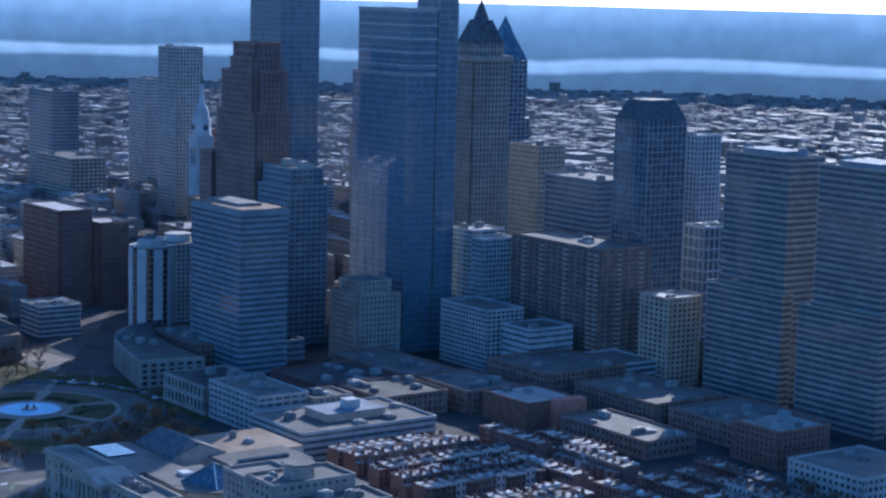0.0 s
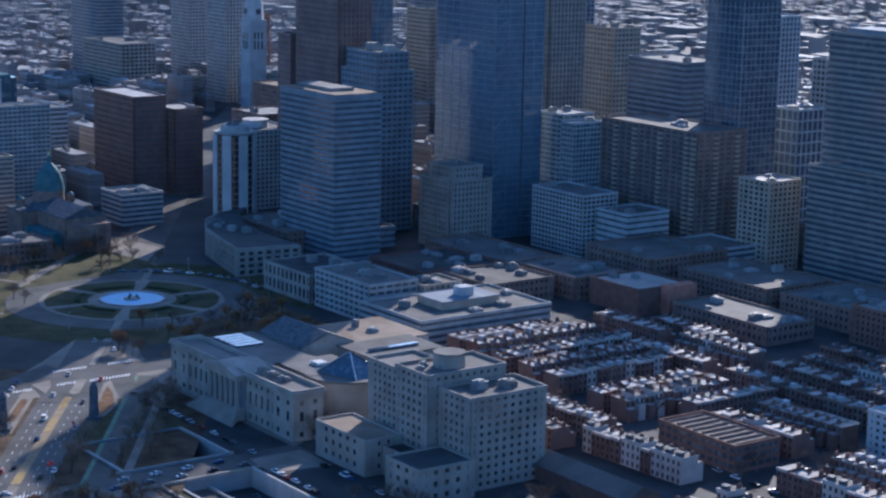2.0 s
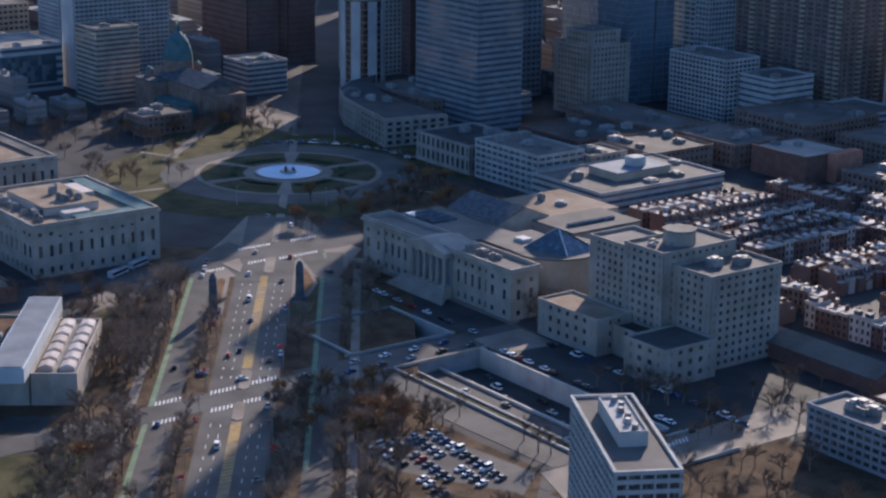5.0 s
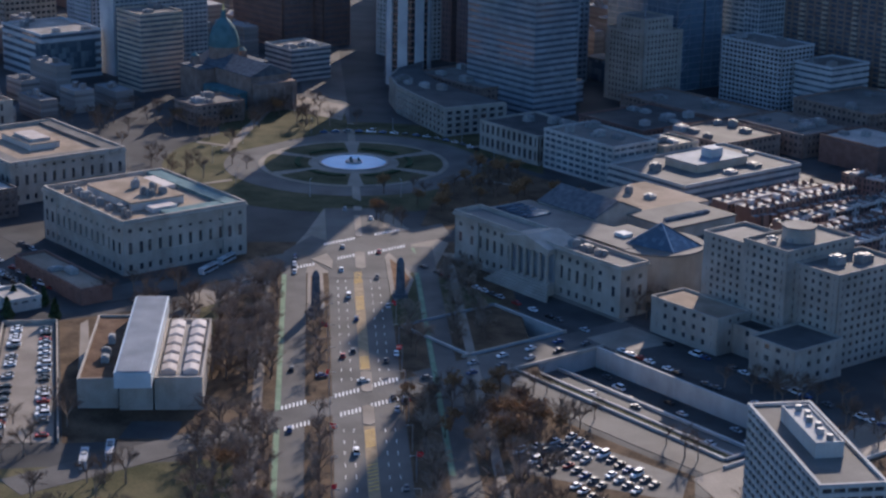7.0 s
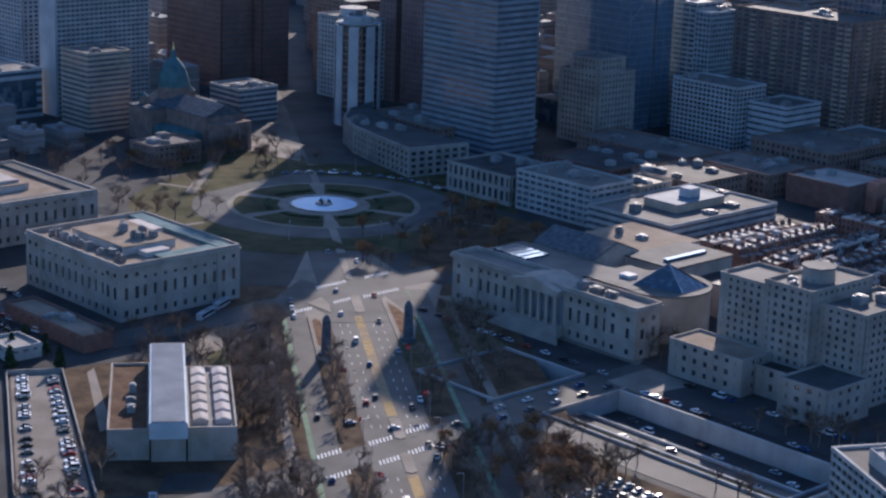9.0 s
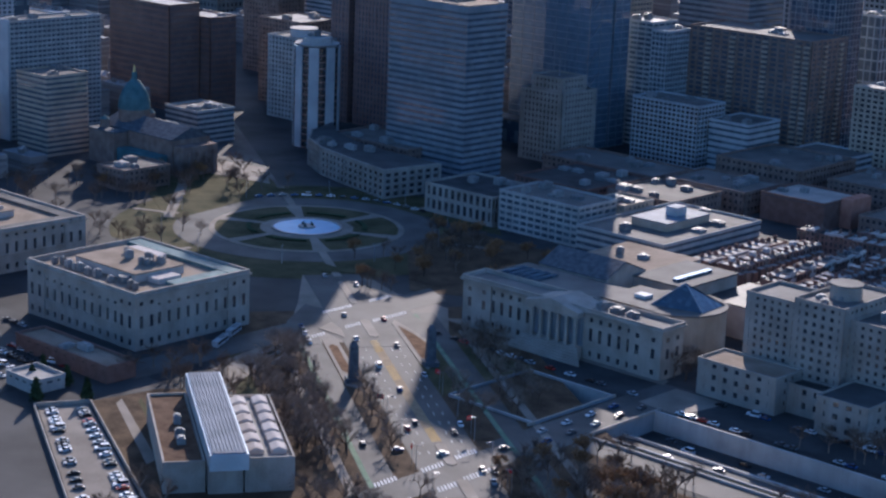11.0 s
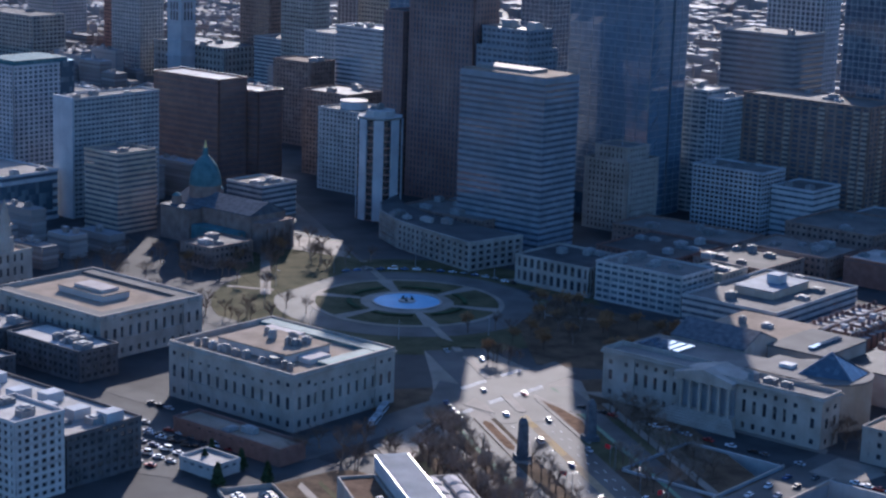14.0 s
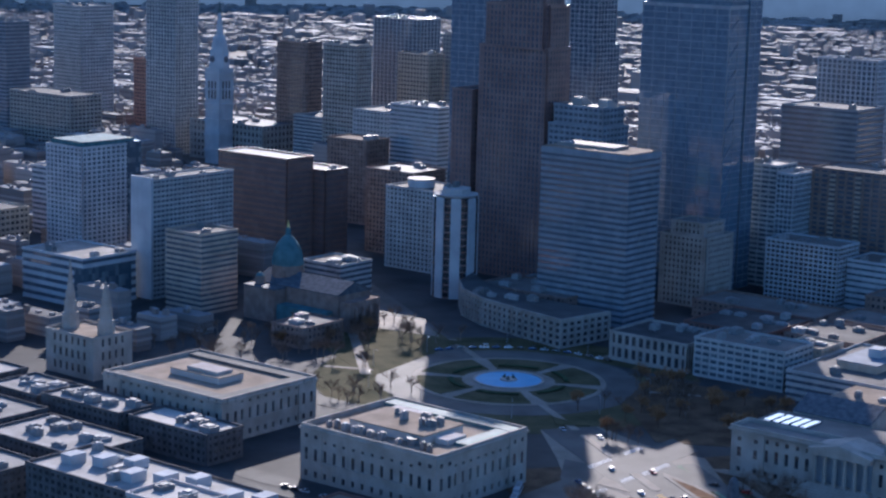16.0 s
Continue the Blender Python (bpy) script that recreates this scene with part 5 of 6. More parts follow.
T("brick_car_office", "long low red brick shed with flat grey roof", -129, -70, 212, 226, 6, BRICK, GLASS_ROOM, ROOF_TAN, 6, 0.85, 6, 4, 2)
T("small_depot", "small pale roofed depot", -122, -104, 240, 254, 4.5, CONCRETE, GLASS_DARK, ROOF_WHITE, 4.5, 0.7, 5, 2, 0)
for x0, x1, y0, y1, h in ((9, 58, 186, 208, 13), (60, 112, 190, 212, 14), (115, 150, 184, 212, 12)):
    T("brick_terrace_block", "dark brick block with white flat roof", x0, x1, y0, y1, h, DARK_BRICK, GLASS_ROOM, ROOF_WHITE, 3.4, 0.5, 3.4, 1.6, 6, group="brick blocks by the courthouse")
wa = T("white_roof_apartments", "modern apartment block with bright white stepped roofs", -92, 18, 262, 298, 19, DARK_BRICK, GLASS_ROOM, ROOF_WHITE, 3.1, 0.45, 3.6, 1.6, 8)
for k in range(9):
    box_part("roof_house", (-52 + k * 11.5, -46 + k * 11.5, -12 + (k % 3) * 6, -4 + (k % 3) * 6, 19.1, 23), WHITE_PANEL, wa)
T("pale_corner_tower", "pale apartment tower end with flat roof", -94, -66, 300, 322, 30, STUCCO, GLASS_ROOM, ROOF_WHITE, 3.1, 0.45, 3.6, 1.6, 3)
for x0, x1, y0, y1, h in ((30, 90, 225, 262, 11), (95, 150, 222, 268, 12), (30, 92, 280, 330, 13), (160, 260, 180, 215, 12), (170, 260, 225, 270, 14)):
    T("white_roof_row", "brick blocks with bright white flat roofs", x0, x1, y0, y1, h, DARK_BRICK, GLASS_ROOM, ROOF_WHITE, 3.3, 0.5, 3.4, 1.6, 9, group="blocks with white roofs")

# city hall tower
ch = thing("city_hall_tower", 696, -484, "pale stone clock tower with domed top and statue", "tower")
box_part("tower_shaft", (-9, 9, -9, 9, 0, 88), WHITE_PANEL, ch)
for k in range(6):
    bm = bmesh.new()
    rim(bm, -10, 10, -10, 10, 12 + k * 14, 13.5 + k * 14, 1.5)
    part("string_course", bm, WHITE_PANEL, ch)
windows_row(ch, "N", 9.02, (-4, 0, 4), 60, 76, 1.8)
windows_row(ch, "W", -9.02, (-4, 0, 4), 60, 76, 1.8)
prism_part("clock_stage", ring(0, 0, 88, 10, n=8, turn=math.pi / 8), ring(0, 0, 104, 9, n=8, turn=math.pi / 8), WHITE_PANEL, ch)
for fx, fy, rz in ((-8.6, 0, 0), (0, 8.6, math.pi / 2)):
    bm = bmesh.new()
    add_prism(bm, [(-0.2, 3 * math.cos(a), 96 + 3 * math.sin(a)) for a in [i * math.pi / 8 for i in range(16)]], [(0.3, 3 * math.cos(a), 96 + 3 * math.sin(a)) for a in [i * math.pi / 8 for i in range(16)]])
    part("clock_face", bm, GLASS_DARK, ch, loc=(fx - 0.3 if rz == 0 else 0, fy + 0.3 if rz else 0, 0), rz=rz)
bm = bmesh.new()
for (r0, z0), (r1, z1) in zip([(8.0, 104), (7.2, 109), (6.0, 115), (3.6, 118), (2.6, 128)], [(7.2, 109), (6.0, 115), (4.2, 118), (2.8, 128), (1.4, 138)]):
    add_prism(bm, ring(0, 0, z0, r0, n=12), ring(0, 0, z1, r1, n=12))
part("dome", bm, WHITE_PANEL, ch)
bm = bmesh.new()
add_prism(bm, ring(0, 0, 138, 1.6, n=8), ring(0, 0, 144, 1.0, n=8))
add_prism(bm, ring(0, 0, 144, 1.0, n=8), ring(0, 0, 148, 0.5, n=8))
part("figure", bm, BRONZE, ch, "bronze figure at the top")
e = T("city_hall", "grand grey stone city hall with mansard roofs", 650, 745, -545, -494, 36, GREY_STONE, GLASS_ROOM, SLATE, 6, 0.45, 5, 2.4, 5)
# other towers of the centre
for nm, lb, x0, x1, y0, y1, h, wl, gl, sp, bay in (
        ("dark_office_tower", "dark office tower", 945, 1010, -470, -440, 116, DARK_CONCRETE, GLASS_DARK, 0.4, 0),
        ("white_office_tower", "pale banded office tower", 985, 1028, -615, -570, 126, CONCRETE, GLASS_DARK, 0.5, 4),
        ("slant_top_tower", "pale glass tower with slanted top", 760, 800, -520, -490, 170, CONCRETE, GLASS_PALE, 0.3, 4),
        ("dark_glass_tower", "dark glass tower", 570, 628, -650, -620, 134, STEEL, GLASS_DARK, 0.15, 5),
        ("brick_deco_tower", "brown stepped tower with lantern top", 638, 677, -560, -540, 111, BROWN_BRICK, GLASS_ROOM, 0.45, 3.4),
        ("pale_deco_tower", "pale stone office tower", 526, 565, -500, -480, 118, LIMESTONE, GLASS_ROOM, 0.45, 3.4),
        ("tan_center_tower", "tan office tower", 511, 547, -580, -560, 108, TAN_PANEL, GLASS_ROOM, 0.45, 3.6),
        ("grey_center_tower", "grey office tower", 480, 514, -610, -582, 126, GREY_STONE, GLASS_DARK, 0.45, 3.6),
        ("white_crowned_tower", "dark tower with white frame", 88, 138, -598, -574, 131, WHITE_PANEL, GLASS_DARK, 0.25, 4),
        ("brown_brick_tower", "brown brick apartment tower", -150, -120, -560, -530, 120, BROWN_BRICK, GLASS_ROOM, 0.45, 4),
        ("pale_apartment_tower", "pale apartment tower", -40, -8, -540, -510, 112, CONCRETE, GLASS_ROOM, 0.45, 4),
        ("far_dark_tower", "dark tower block", 1200, 1260, -330, -290, 90, DARK_CONCRETE, GLASS_DARK, 0.4, 4),
        ("convention_hall", "pale civic hall with arched roof", 795, 881, -430, -392, 58, LIMESTONE, GLASS_ROOM, 0.45, 5),
        ("blue_roof_block", "pale block with blue roof plant", 440, 520, -170, -120, 48, WHITE_PANEL, GLASS_PALE, 0.5, 0),
        ("pyramid_lot_tower", "grey office tower", 420, 460, -440, -400, 75, CONCRETE, GLASS_DARK, 0.5, 3.6),
        ("orange_brick_tower", "orange brick mid-rise", 860, 905, -600, -570, 78, PINK_BRICK, GLASS_ROOM, 0.5, 4),
        ("tan_lantern_block", "tan block", 450, 500, -60, -20, 32, TAN_PANEL, GLASS_ROOM, 0.5, 4),
        ("brick_block", "red brick block", 400, 450, 10, 60, 26, BRICK, GLASS_ROOM, 0.5, 4),
        ("brick_block", "red brick block", 520, 570, -90, -50, 30, BRICK, GLASS_ROOM, 0.5, 4)):
    T(nm, lb + " in the city centre", x0, x1, y0, y1, h, wl, gl, ROOF_GREY, 3.8, sp, bay, 1.2, 3)


# ---- terraces of row houses ----
def row_house(name, w, d, h, wall, roof, kind):
    """Local x along the street, front towards +y."""
    e = thing(name, 0, 0, "", "house")
    shellb = bmesh.new()
    add_box(shellb, -w / 2, w / 2, -d / 2 + 3, d / 2, 0, h)
    add_box(shellb, -w / 2 - 0.15, -w / 2 + 0.15, -d / 2 + 3, d / 2 - 0.45, h, h + 0.55)
    add_box(shellb, -w / 2, w / 2 - 1.6, -d / 2, -d / 2 + 3, 0, h - 3)
    part("wall", shellb, wall, e)
    bm = bmesh.new()
    add_box(bm, -w / 2 + 0.1, w / 2 - 0.1, -d / 2 + 3.1, d / 2 - 0.4, h, h + 0.15)
    add_box(bm, -w / 2 + 0.1, w / 2 - 1.7, -d / 2 + 0.1, -d / 2 + 2.9, h - 3, h - 2.85)
    part("roof", bm, roof, e)
    box_part("cornice", (-w / 2, w / 2, d / 2 - 0.4, d / 2 + 0.5, h - 0.5, h + 0.6), wall if kind % 2 else STUCCO, e)
    bm = bmesh.new()
    add_box(bm, -w / 2 + 0.3, -w / 2 + 1.2, -1.4, 0.4, h, h + 1.9)
    add_box(bm, -w / 2 + 0.45, -w / 2 + 1.05, -1.2, 0.2, h + 1.9, h + 2.3)
    part("chimney", bm, BRICK, e)
    if kind in (1, 3):
        box_part("roof_hatch", (0.3, 1.9, -3, -1.2, h + 0.15, h + 1.0), PLANT_METAL, e)
    if kind in (2, 3):
        bm = bmesh.new()
        add_box(bm, -1.2, 1.4, d / 2 - 3.2, d / 2 - 0.8, h + 0.15, h + 1.9)
        add_box(bm, -1.4, 1.6, d / 2 - 3.4, d / 2 - 0.6, h + 1.9, h + 2.1)
        part("roof_house", bm, SLATE if kind == 2 else WHITE_PANEL, e)
    bm = bmesh.new()
    for y in (d / 2 + 0.03, -d / 2 + 2.97):
        for fl in range(3):
            for x in (-w * 0.27, w * 0.27):
                add_box(bm, x - 0.55, x + 0.55, y - 0.08, y + 0.08, 0.9 + fl * h / 3.1, 2.7 + fl * h / 3.1)
    tagged(part("window_panes", bm, GLASS_ROOM, e), kind="stuff")
    return e


HOUSES = [row_house("row_house", 5.4, 13, 10, BRICK, ROOF_WHITE, 0), row_house("row_house", 5.4, 13, 9.3, BRICK, ROOF_WHITE, 1),
          row_house("row_house", 5.4, 12, 10.8, STUCCO, ROOF_GREY, 2), row_house("row_house", 5.4, 13, 9.8, BROWN_BRICK, ROOF_WHITE, 3), row_house("row_house", 5.4, 12, 8.8, BRICK, ROOF_DARK, 1)]
HLABEL = ["red brick row house with white flat roof", "red brick row house with roof hatch", "pale stucco row house with grey roof", "brown brick row house with white roof", "red brick row house with dark roof"]
for o, t in zip(HOUSES, HLABEL):
    tagged(o, t)
    o.location = (-1.0, -1.0, 0)
ROWS = [  # first corner, last corner, front side turn, mix of houses
    ((-279, -52), (-336, -52), 0, (0, 0, 3)), ((-286, -32), (-332, -30), 0, (4, 4, 1)), ((-338, -41), (-394, -44), 0, (2, 2, 0)),
    ((-263, -78), (-263, -148), 90, (0, 1, 3, 2)), ((-244, -80), (-244, -150), -90, (1, 0, 4)), ((-294, -78), (-294, -140), 90, (0, 3, 1, 4)),
    ((-312, -78), (-312, -140), -90, (2, 0, 1)), ((-330, -100), (-330, -150), 90, (1, 3, 0)), ((-222, -80), (-222, -158), 90, (0, 1, 2, 4)),
    ((-200, -82), (-200, -158), -90, (3, 1, 0)), ((-182, -82), (-182, -150), 90, (4, 1, 0)), ((-286, -158), (-232, -158), 0, (0, 1, 3)),
    ((-226, -184), (-176, -184), 0, (1, 0, 4)), ((-286, -186), (-236, -186), 180, (0, 3, 2)), ((-298, -160), (-392, -162), 0, (1, 4, 3)),
    ((-300, -186), (-396, -188), 0, (4, 1, 0)), ((-300, -206), (-396, -208), 180, (4, 1, 2)), ((-348, -104), (-394, -106), 0, (0, 2, 1)),
    ((-348, -128), (-396, -130), 180, (1, 0, 3)), ((-290, -232), (-340, -232), 0, (4, 4, 1)), ((-200, -202), (-252, -202), 0, (1, 4, 0)),
    ((-420, -70), (-470, -72), 0, (0, 2, 1)), ((-420, -96), (-470, -98), 180, (1, 3, 0)), ((-428, 20), (-470, 18), 0, (3, 0, 1)), ((-428, -4), (-474, -6), 180, (0, 1, 2)), ((-428, -30), (-474, -32), 0, (0, 2, 4)),
    ((-420, -170), (-470, -172), 0, (1, 4, 0))]
rr = random.Random(11)
for (ax, ay), (bx, by), turn, mixed in ROWS:
    ln = math.hypot(bx - ax, by - ay)
    k = int(ln / 5.45)
    for i in range(k):
        f = (i + 0.5) / k
        c = HOUSES[mixed[rr.randrange(len(mixed))]]
        ob = copy_thing(c, pose(ax + (bx - ax) * f, ay + (by - ay) * f, rr.uniform(-0.5, 0.0), 0, 0, turn))
        ob["group"] = "row houses"
for o in HOUSES:
    for c in list(o.children_recursive):
        bpy.data.objects.remove(c)
    bpy.data.objects.remove(o)

# old gabled hall among the houses
gh = thing("gabled_hall", -377, -3, "long low hall with worn grey gabled roof", "hall")
box_part("wall", (-34, 34, -8, 8, 0, 6), BRICK, gh)
bm = bmesh.new()
for q in (((-34.4, -8.6, 5.8), (34.4, -8.6, 5.8), (34.4, 0, 10), (-34.4, 0, 10)), ((34.4, 8.6, 5.8), (-34.4, 8.6, 5.8), (-34.4, 0, 10), (34.4, 0, 10))):
    add_prism(bm, q, [(x, y, z + 0.4) for x, y, z in q])
for x in (-34, 34):
    v = [bm.verts.new(p) for p in ((x, -8, 6), (x, 8, 6), (x, 0, 9.9))]
    bm.faces.new(v)
bmesh.ops.recalc_face_normals(bm, faces=bm.faces)
part("gabled_roof", bm, ROOF_GREY, gh)


# ---- trees ----
def bare_tree(name, height, seed, leafy=0):
    r = random.Random(seed)
    e = thing(name, 0, 0, "", "tree")
    trunk, crown = bmesh.new(), bmesh.new()

    def limb(bm, p, d, length, w0, w1):
        q = p + d * length
        side = d.orthogonal().normalized()
        other = d.cross(side)
        r0 = [p + (side * math.cos(a) + other * math.sin(a)) * w0 for a in (0, 2.09, 4.19)]
        r1 = [q + (side * math.cos(a) + other * math.sin(a)) * w1 for a in (0, 2.09, 4.19)]
        a, b = [bm.verts.new(v) for v in r0], [bm.verts.new(v) for v in r1]
        for i in range(3):
            bm.faces.new((a[i], a[(i + 1) % 3], b[(i + 1) % 3], b[i]))
        return q

    def away(d, spread):
        v = Vector((r.gauss(0, 1), r.gauss(0, 1), r.gauss(0, 0.6)))
        return (d + v.normalized() * spread).normalized()

    top = limb(trunk, Vector((0, 0, -0.2)), Vector((r.uniform(-.05, .05), r.uniform(-.05, .05), 1)).normalized(), height * 0.3, 0.34, 0.25)
    for i in range(6):
        d1 = away(Vector((0, 0, 1)), 0.85)
        d1.z = abs(d1.z) + 0.15
        d1.normalize()
        p1 = limb(trunk, top, d1, height * r.uniform(0.22, 0.34), 0.17, 0.1)
        for j in range(5):
            d2 = away(d1, 0.75)
            p2 = limb(crown, p1.lerp(top, r.uniform(0, 0.55)), d2, height * r.uniform(0.14, 0.26), 0.085, 0.05)
            for k in range(6):
                d3 = away(d2, 0.8)
                st0 = p2 - d2 * height * 0.1 * r.random()
                p3 = limb(crown, st0, d3, height * r.uniform(0.08, 0.17), 0.05, 0.03)
                for q in range(leafy):
                    c = st0.lerp(p3, r.random()) + Vector((r.gauss(0, .35), r.gauss(0, .35), r.gauss(0, .3)))
                    a, b2 = away(Vector((0, 0, 1)), 1.2) * 0.42, away(Vector((1, 0, 0)), 1.2) * 0.3
                    crown.faces.new([crown.verts.new(v) for v in (c - a, c + b2, c + a, c - b2)])
    part("trunk", trunk, BARK, e)
    part("crown", crown, DRY_LEAF if leafy else TWIG, e)
    return e


def bush(name, seed):
    r = random.Random(seed)
    e = thing(name, 0, 0, "", "tree")
    prism_part("trunk", ring(0, 0, 0, 0.25, n=6), ring(0, 0, 2, 0.15, n=6), BARK, e)
    bm = bmesh.new()
    for i in range(420):
        z = r.random()
        rad = 2.3 * (1 - z) * math.sqrt(r.random()) + 0.2
        a = r.uniform(0, 6.283)
        c = Vector((rad * math.cos(a), rad * math.sin(a), 0.6 + z * 6.5))
        u, w = Vector((r.gauss(0, .4), r.gauss(0, .4), r.gauss(0, .3))), Vector((r.gauss(0, .3), r.gauss(0, .3), r.gauss(0, .4)))
        bm.faces.new([bm.verts.new(v) for v in (c - u, c + w, c + u, c - w)])
    part("crown", bm, EVERGREEN, e)
    return e


TREES = [bare_tree("bare_tree", 13, 1), bare_tree("bare_tree", 11, 2), bare_tree("bare_tree", 15, 3), bare_tree("oak_tree", 11, 4, 2), bush("evergreen_tree", 5)]
TLABEL = ["leafless winter street tree", "small leafless winter tree", "tall leafless winter tree", "tree still holding dry brown leaves", "dark evergreen shrub tree"]
for o, t in zip(TREES, TLABEL):
    tagged(o, t)
tr = random.Random(21)


PLANTED = [0]
GROVE = [bmesh.new(), bmesh.new()]


def plant(k, x, y, group, z=0.1):
    s = tr.uniform(0.8, 1.2)
    PLANTED[0] += 1
    if PLANTED[0] > 290 and k < 3:
        m = pose(x, y, z, 0, 0, tr.uniform(0, 360)) @ Matrix.Diagonal((s, s, s, 1))
        for c, bmx in zip(TREES[k].children, GROVE):
            n0 = len(bmx.verts)
            bmx.from_mesh(c.data)
            bmx.verts.ensure_lookup_table()
            bmesh.ops.transform(bmx, matrix=m, verts=bmx.verts[n0:])
        return
    ob = copy_thing(TREES[k], pose(x, y, z, 0, 0, tr.uniform(0, 360)))
    ob.scale = (s, s, s * tr.uniform(0.9, 1.1))
    ob["group"] = group


for o, s0 in ((19.5, 262), (36.5, 204), (41, 200), (45, 206), (-16.5, 262), (-35, 200), (-44, 200), (52, 228), (58, 236), (-53, 340)):
    s = s0
    while s < 560:
        if not 334 < s < 368:
            x, y = pk(s + tr.uniform(-2, 2), o + tr.uniform(-1, 1))
            if not (-296 < x < -258 and y < 168):
                plant(tr.choice((0, 1, 2, 0)), x, y, "parkway trees")
        s += 8.5
for x0, x1, y0, y1, n, ks in ((66, 165, -70, 30, 46, (0, 2, 1)), (118, 160, -40, 24, 22, (0, 1, 3)), (-106, -88, 34, 52, 6, (1, 1, 3)), (-138, -40, -62, 20, 40, (0, 1, 3, 3)), (-346, -291, 150, 196, 40, (0, 1, 3, 3)), (-180, -120, 180, 215, 22, (1, 0)),
                              (-300, -255, 20, 56, 8, (1, 0)), (-400, -335, 60, 84, 12, (1, 0)), (-420, -300, 268, 400, 40, (0, 2, 3)), (-300, -225, 288, 330, 14, (0, 1)),
                              (-400, -300, -260, -215, 16, (0, 2)), (-300, -240, -70, -60, 6, (1,)), (-420, -300, -120, -60, 14, (1, 0)), (100, 190, 10, 80, 24, (0, 1)), (-420, -380, 10, 60, 10, (1, 0)), (-440, -400, 150, 230, 12, (0, 1, 2)), (-500, -405, 68, 135, 30, (0, 1, 2)), (-398, -300, 138, 150, 8, (0, 1)), (-140, -100, 236, 262, 5, (4,)), (20, 80, 46, 90, 12, (1, 0))):
    for i in range(n):
        x, y = tr.uniform(x0, x1), tr.uniform(y0, y1)
        if (Vector((x, y, 0)) - CC).length > 52 and not (134 < x < 154 and -16 < y < 20):
            plant(tr.choice(ks), x, y, "park trees")
gv = tagged(new("tree_grove"), "many leafless winter trees standing close together", "trees", kind="stuff")
tagged(part("trunk", GROVE[0], BARK, gv), kind="stuff")
tagged(part("crown", GROVE[1], TWIG, gv), kind="stuff")
for o in TREES:
    for c in list(o.children_recursive):
        bpy.data.objects.remove(c)
    bpy.data.objects.remove(o)


BUSES = [(-118, 160, 118, 0.15), (-110, 146, 118, 0.15), (-273.6, 291.9, 148, 0.05), (-275, 302, 148, 0.05)]


# ---- cars ----
def make_car(paint, van=False):
    e = thing("van" if van else "car", 0, 0, "", "car")
    L, W, H = (2.7, 0.98, 1.05) if van else (2.25, 0.9, 0.85)
    bm = bmesh.new()
    add_prism(bm, rect(-L, L, -W, W, 0.3), rect(-L * 0.97, L * 0.97, -W * 0.96, W * 0.96, H))
    bmesh.ops.bevel(bm, geom=bm.edges[:], offset=0.12, segments=1)
    add_box(bm, -L * (0.85 if van else 0.48), L * 0.18, -W * 0.77, W * 0.77, 2.1 if van else 1.42, 2.16 if van else 1.47)
    part("body", bm, paint, e)
    bm = bmesh.new()
    add_prism(bm, rect(-L * (0.9 if van else 0.72), L * 0.5, -W * 0.92, W * 0.92, H), rect(-L * (0.86 if van else 0.5), L * 0.2, -W * 0.78, W * 0.78, 2.1 if van else 1.42))
    part("cabin", bm, CAR_GLASS, e)
    bm = bmesh.new()
    rg = [(0.33 * math.cos(a), 0.0, 0.33 + 0.33 * math.sin(a)) for a in [i * math.pi / 5 for i in range(10)]]
    for yy in (-W * 0.93, W * 0.93):
        add_prism(bm, [(x, yy - 0.1, z) for x, _, z in rg], [(x, yy + 0.1, z) for x, _, z in rg])
    bmesh.ops.recalc_face_normals(bm, faces=bm.faces)
    wm = mesh_of("axle", bm, RUBBER)
    for x in (-L * 0.62, L * 0.62):
        tagged(part("axle", wm, RUBBER, e, loc=(x, 0, 0)), kind="stuff")
    return e


CARS = [make_car(p) for p in CAR_PAINTS] + [make_car(CAR_PAINTS[0], True)]
for o, t in zip(CARS, ("white", "silver", "black", "dark grey", "red", "blue", "white")):
    tagged(o, t + (" delivery van on the street" if o.name.startswith("van") else " car on grey asphalt"))
cr_ = random.Random(5)


def park(x, y, turn, z=0.17, group="parked cars"):
    ob = copy_thing(CARS[cr_.choice((0, 0, 1, 1, 2, 2, 3, 3, 4, 5, 6))], pose(x, y, z, 0, 0, turn + cr_.uniform(-3, 3)))
    ob["group"] = group


PKD = math.degrees(PK_TURN)
for i in range(4):
    for j in range(13):
        if cr_.random() < 0.8:
            park(-24 + j * 4.2 - i * 6, 224 + i * 9.5 + j * 2.2, 118, 0.13)
for j in range(16):
    if cr_.random() < 0.7:
        park(-24 - j * 5.4, 206, 0, 0.12)
for i in range(6):
    for j in range(15):
        if cr_.random() < 0.72:
            park(-104 + j * 7 + i * 2, 217 + i * 8.5 if i else 232, 20 + cr_.choice((0, 180)), 0.13)
for ox, oy in ((-144.5, 249.5), (-137.5, 258.0)):
    for j in range(36):
        if cr_.random() < 0.62:
            park(ox - 0.885 * (4 + j * 3.2), oy + (0.46 if oy < 252 else 0.50) * (4 + j * 3.2), 60 if oy > 252 else 62, 0.17)
for i in range(4):
    for j in range(11):
        if cr_.random() < 0.8:
            park(-350 - j * 4.6, 160 + i * 7.6 + j * 0.6, 100, 0.16)
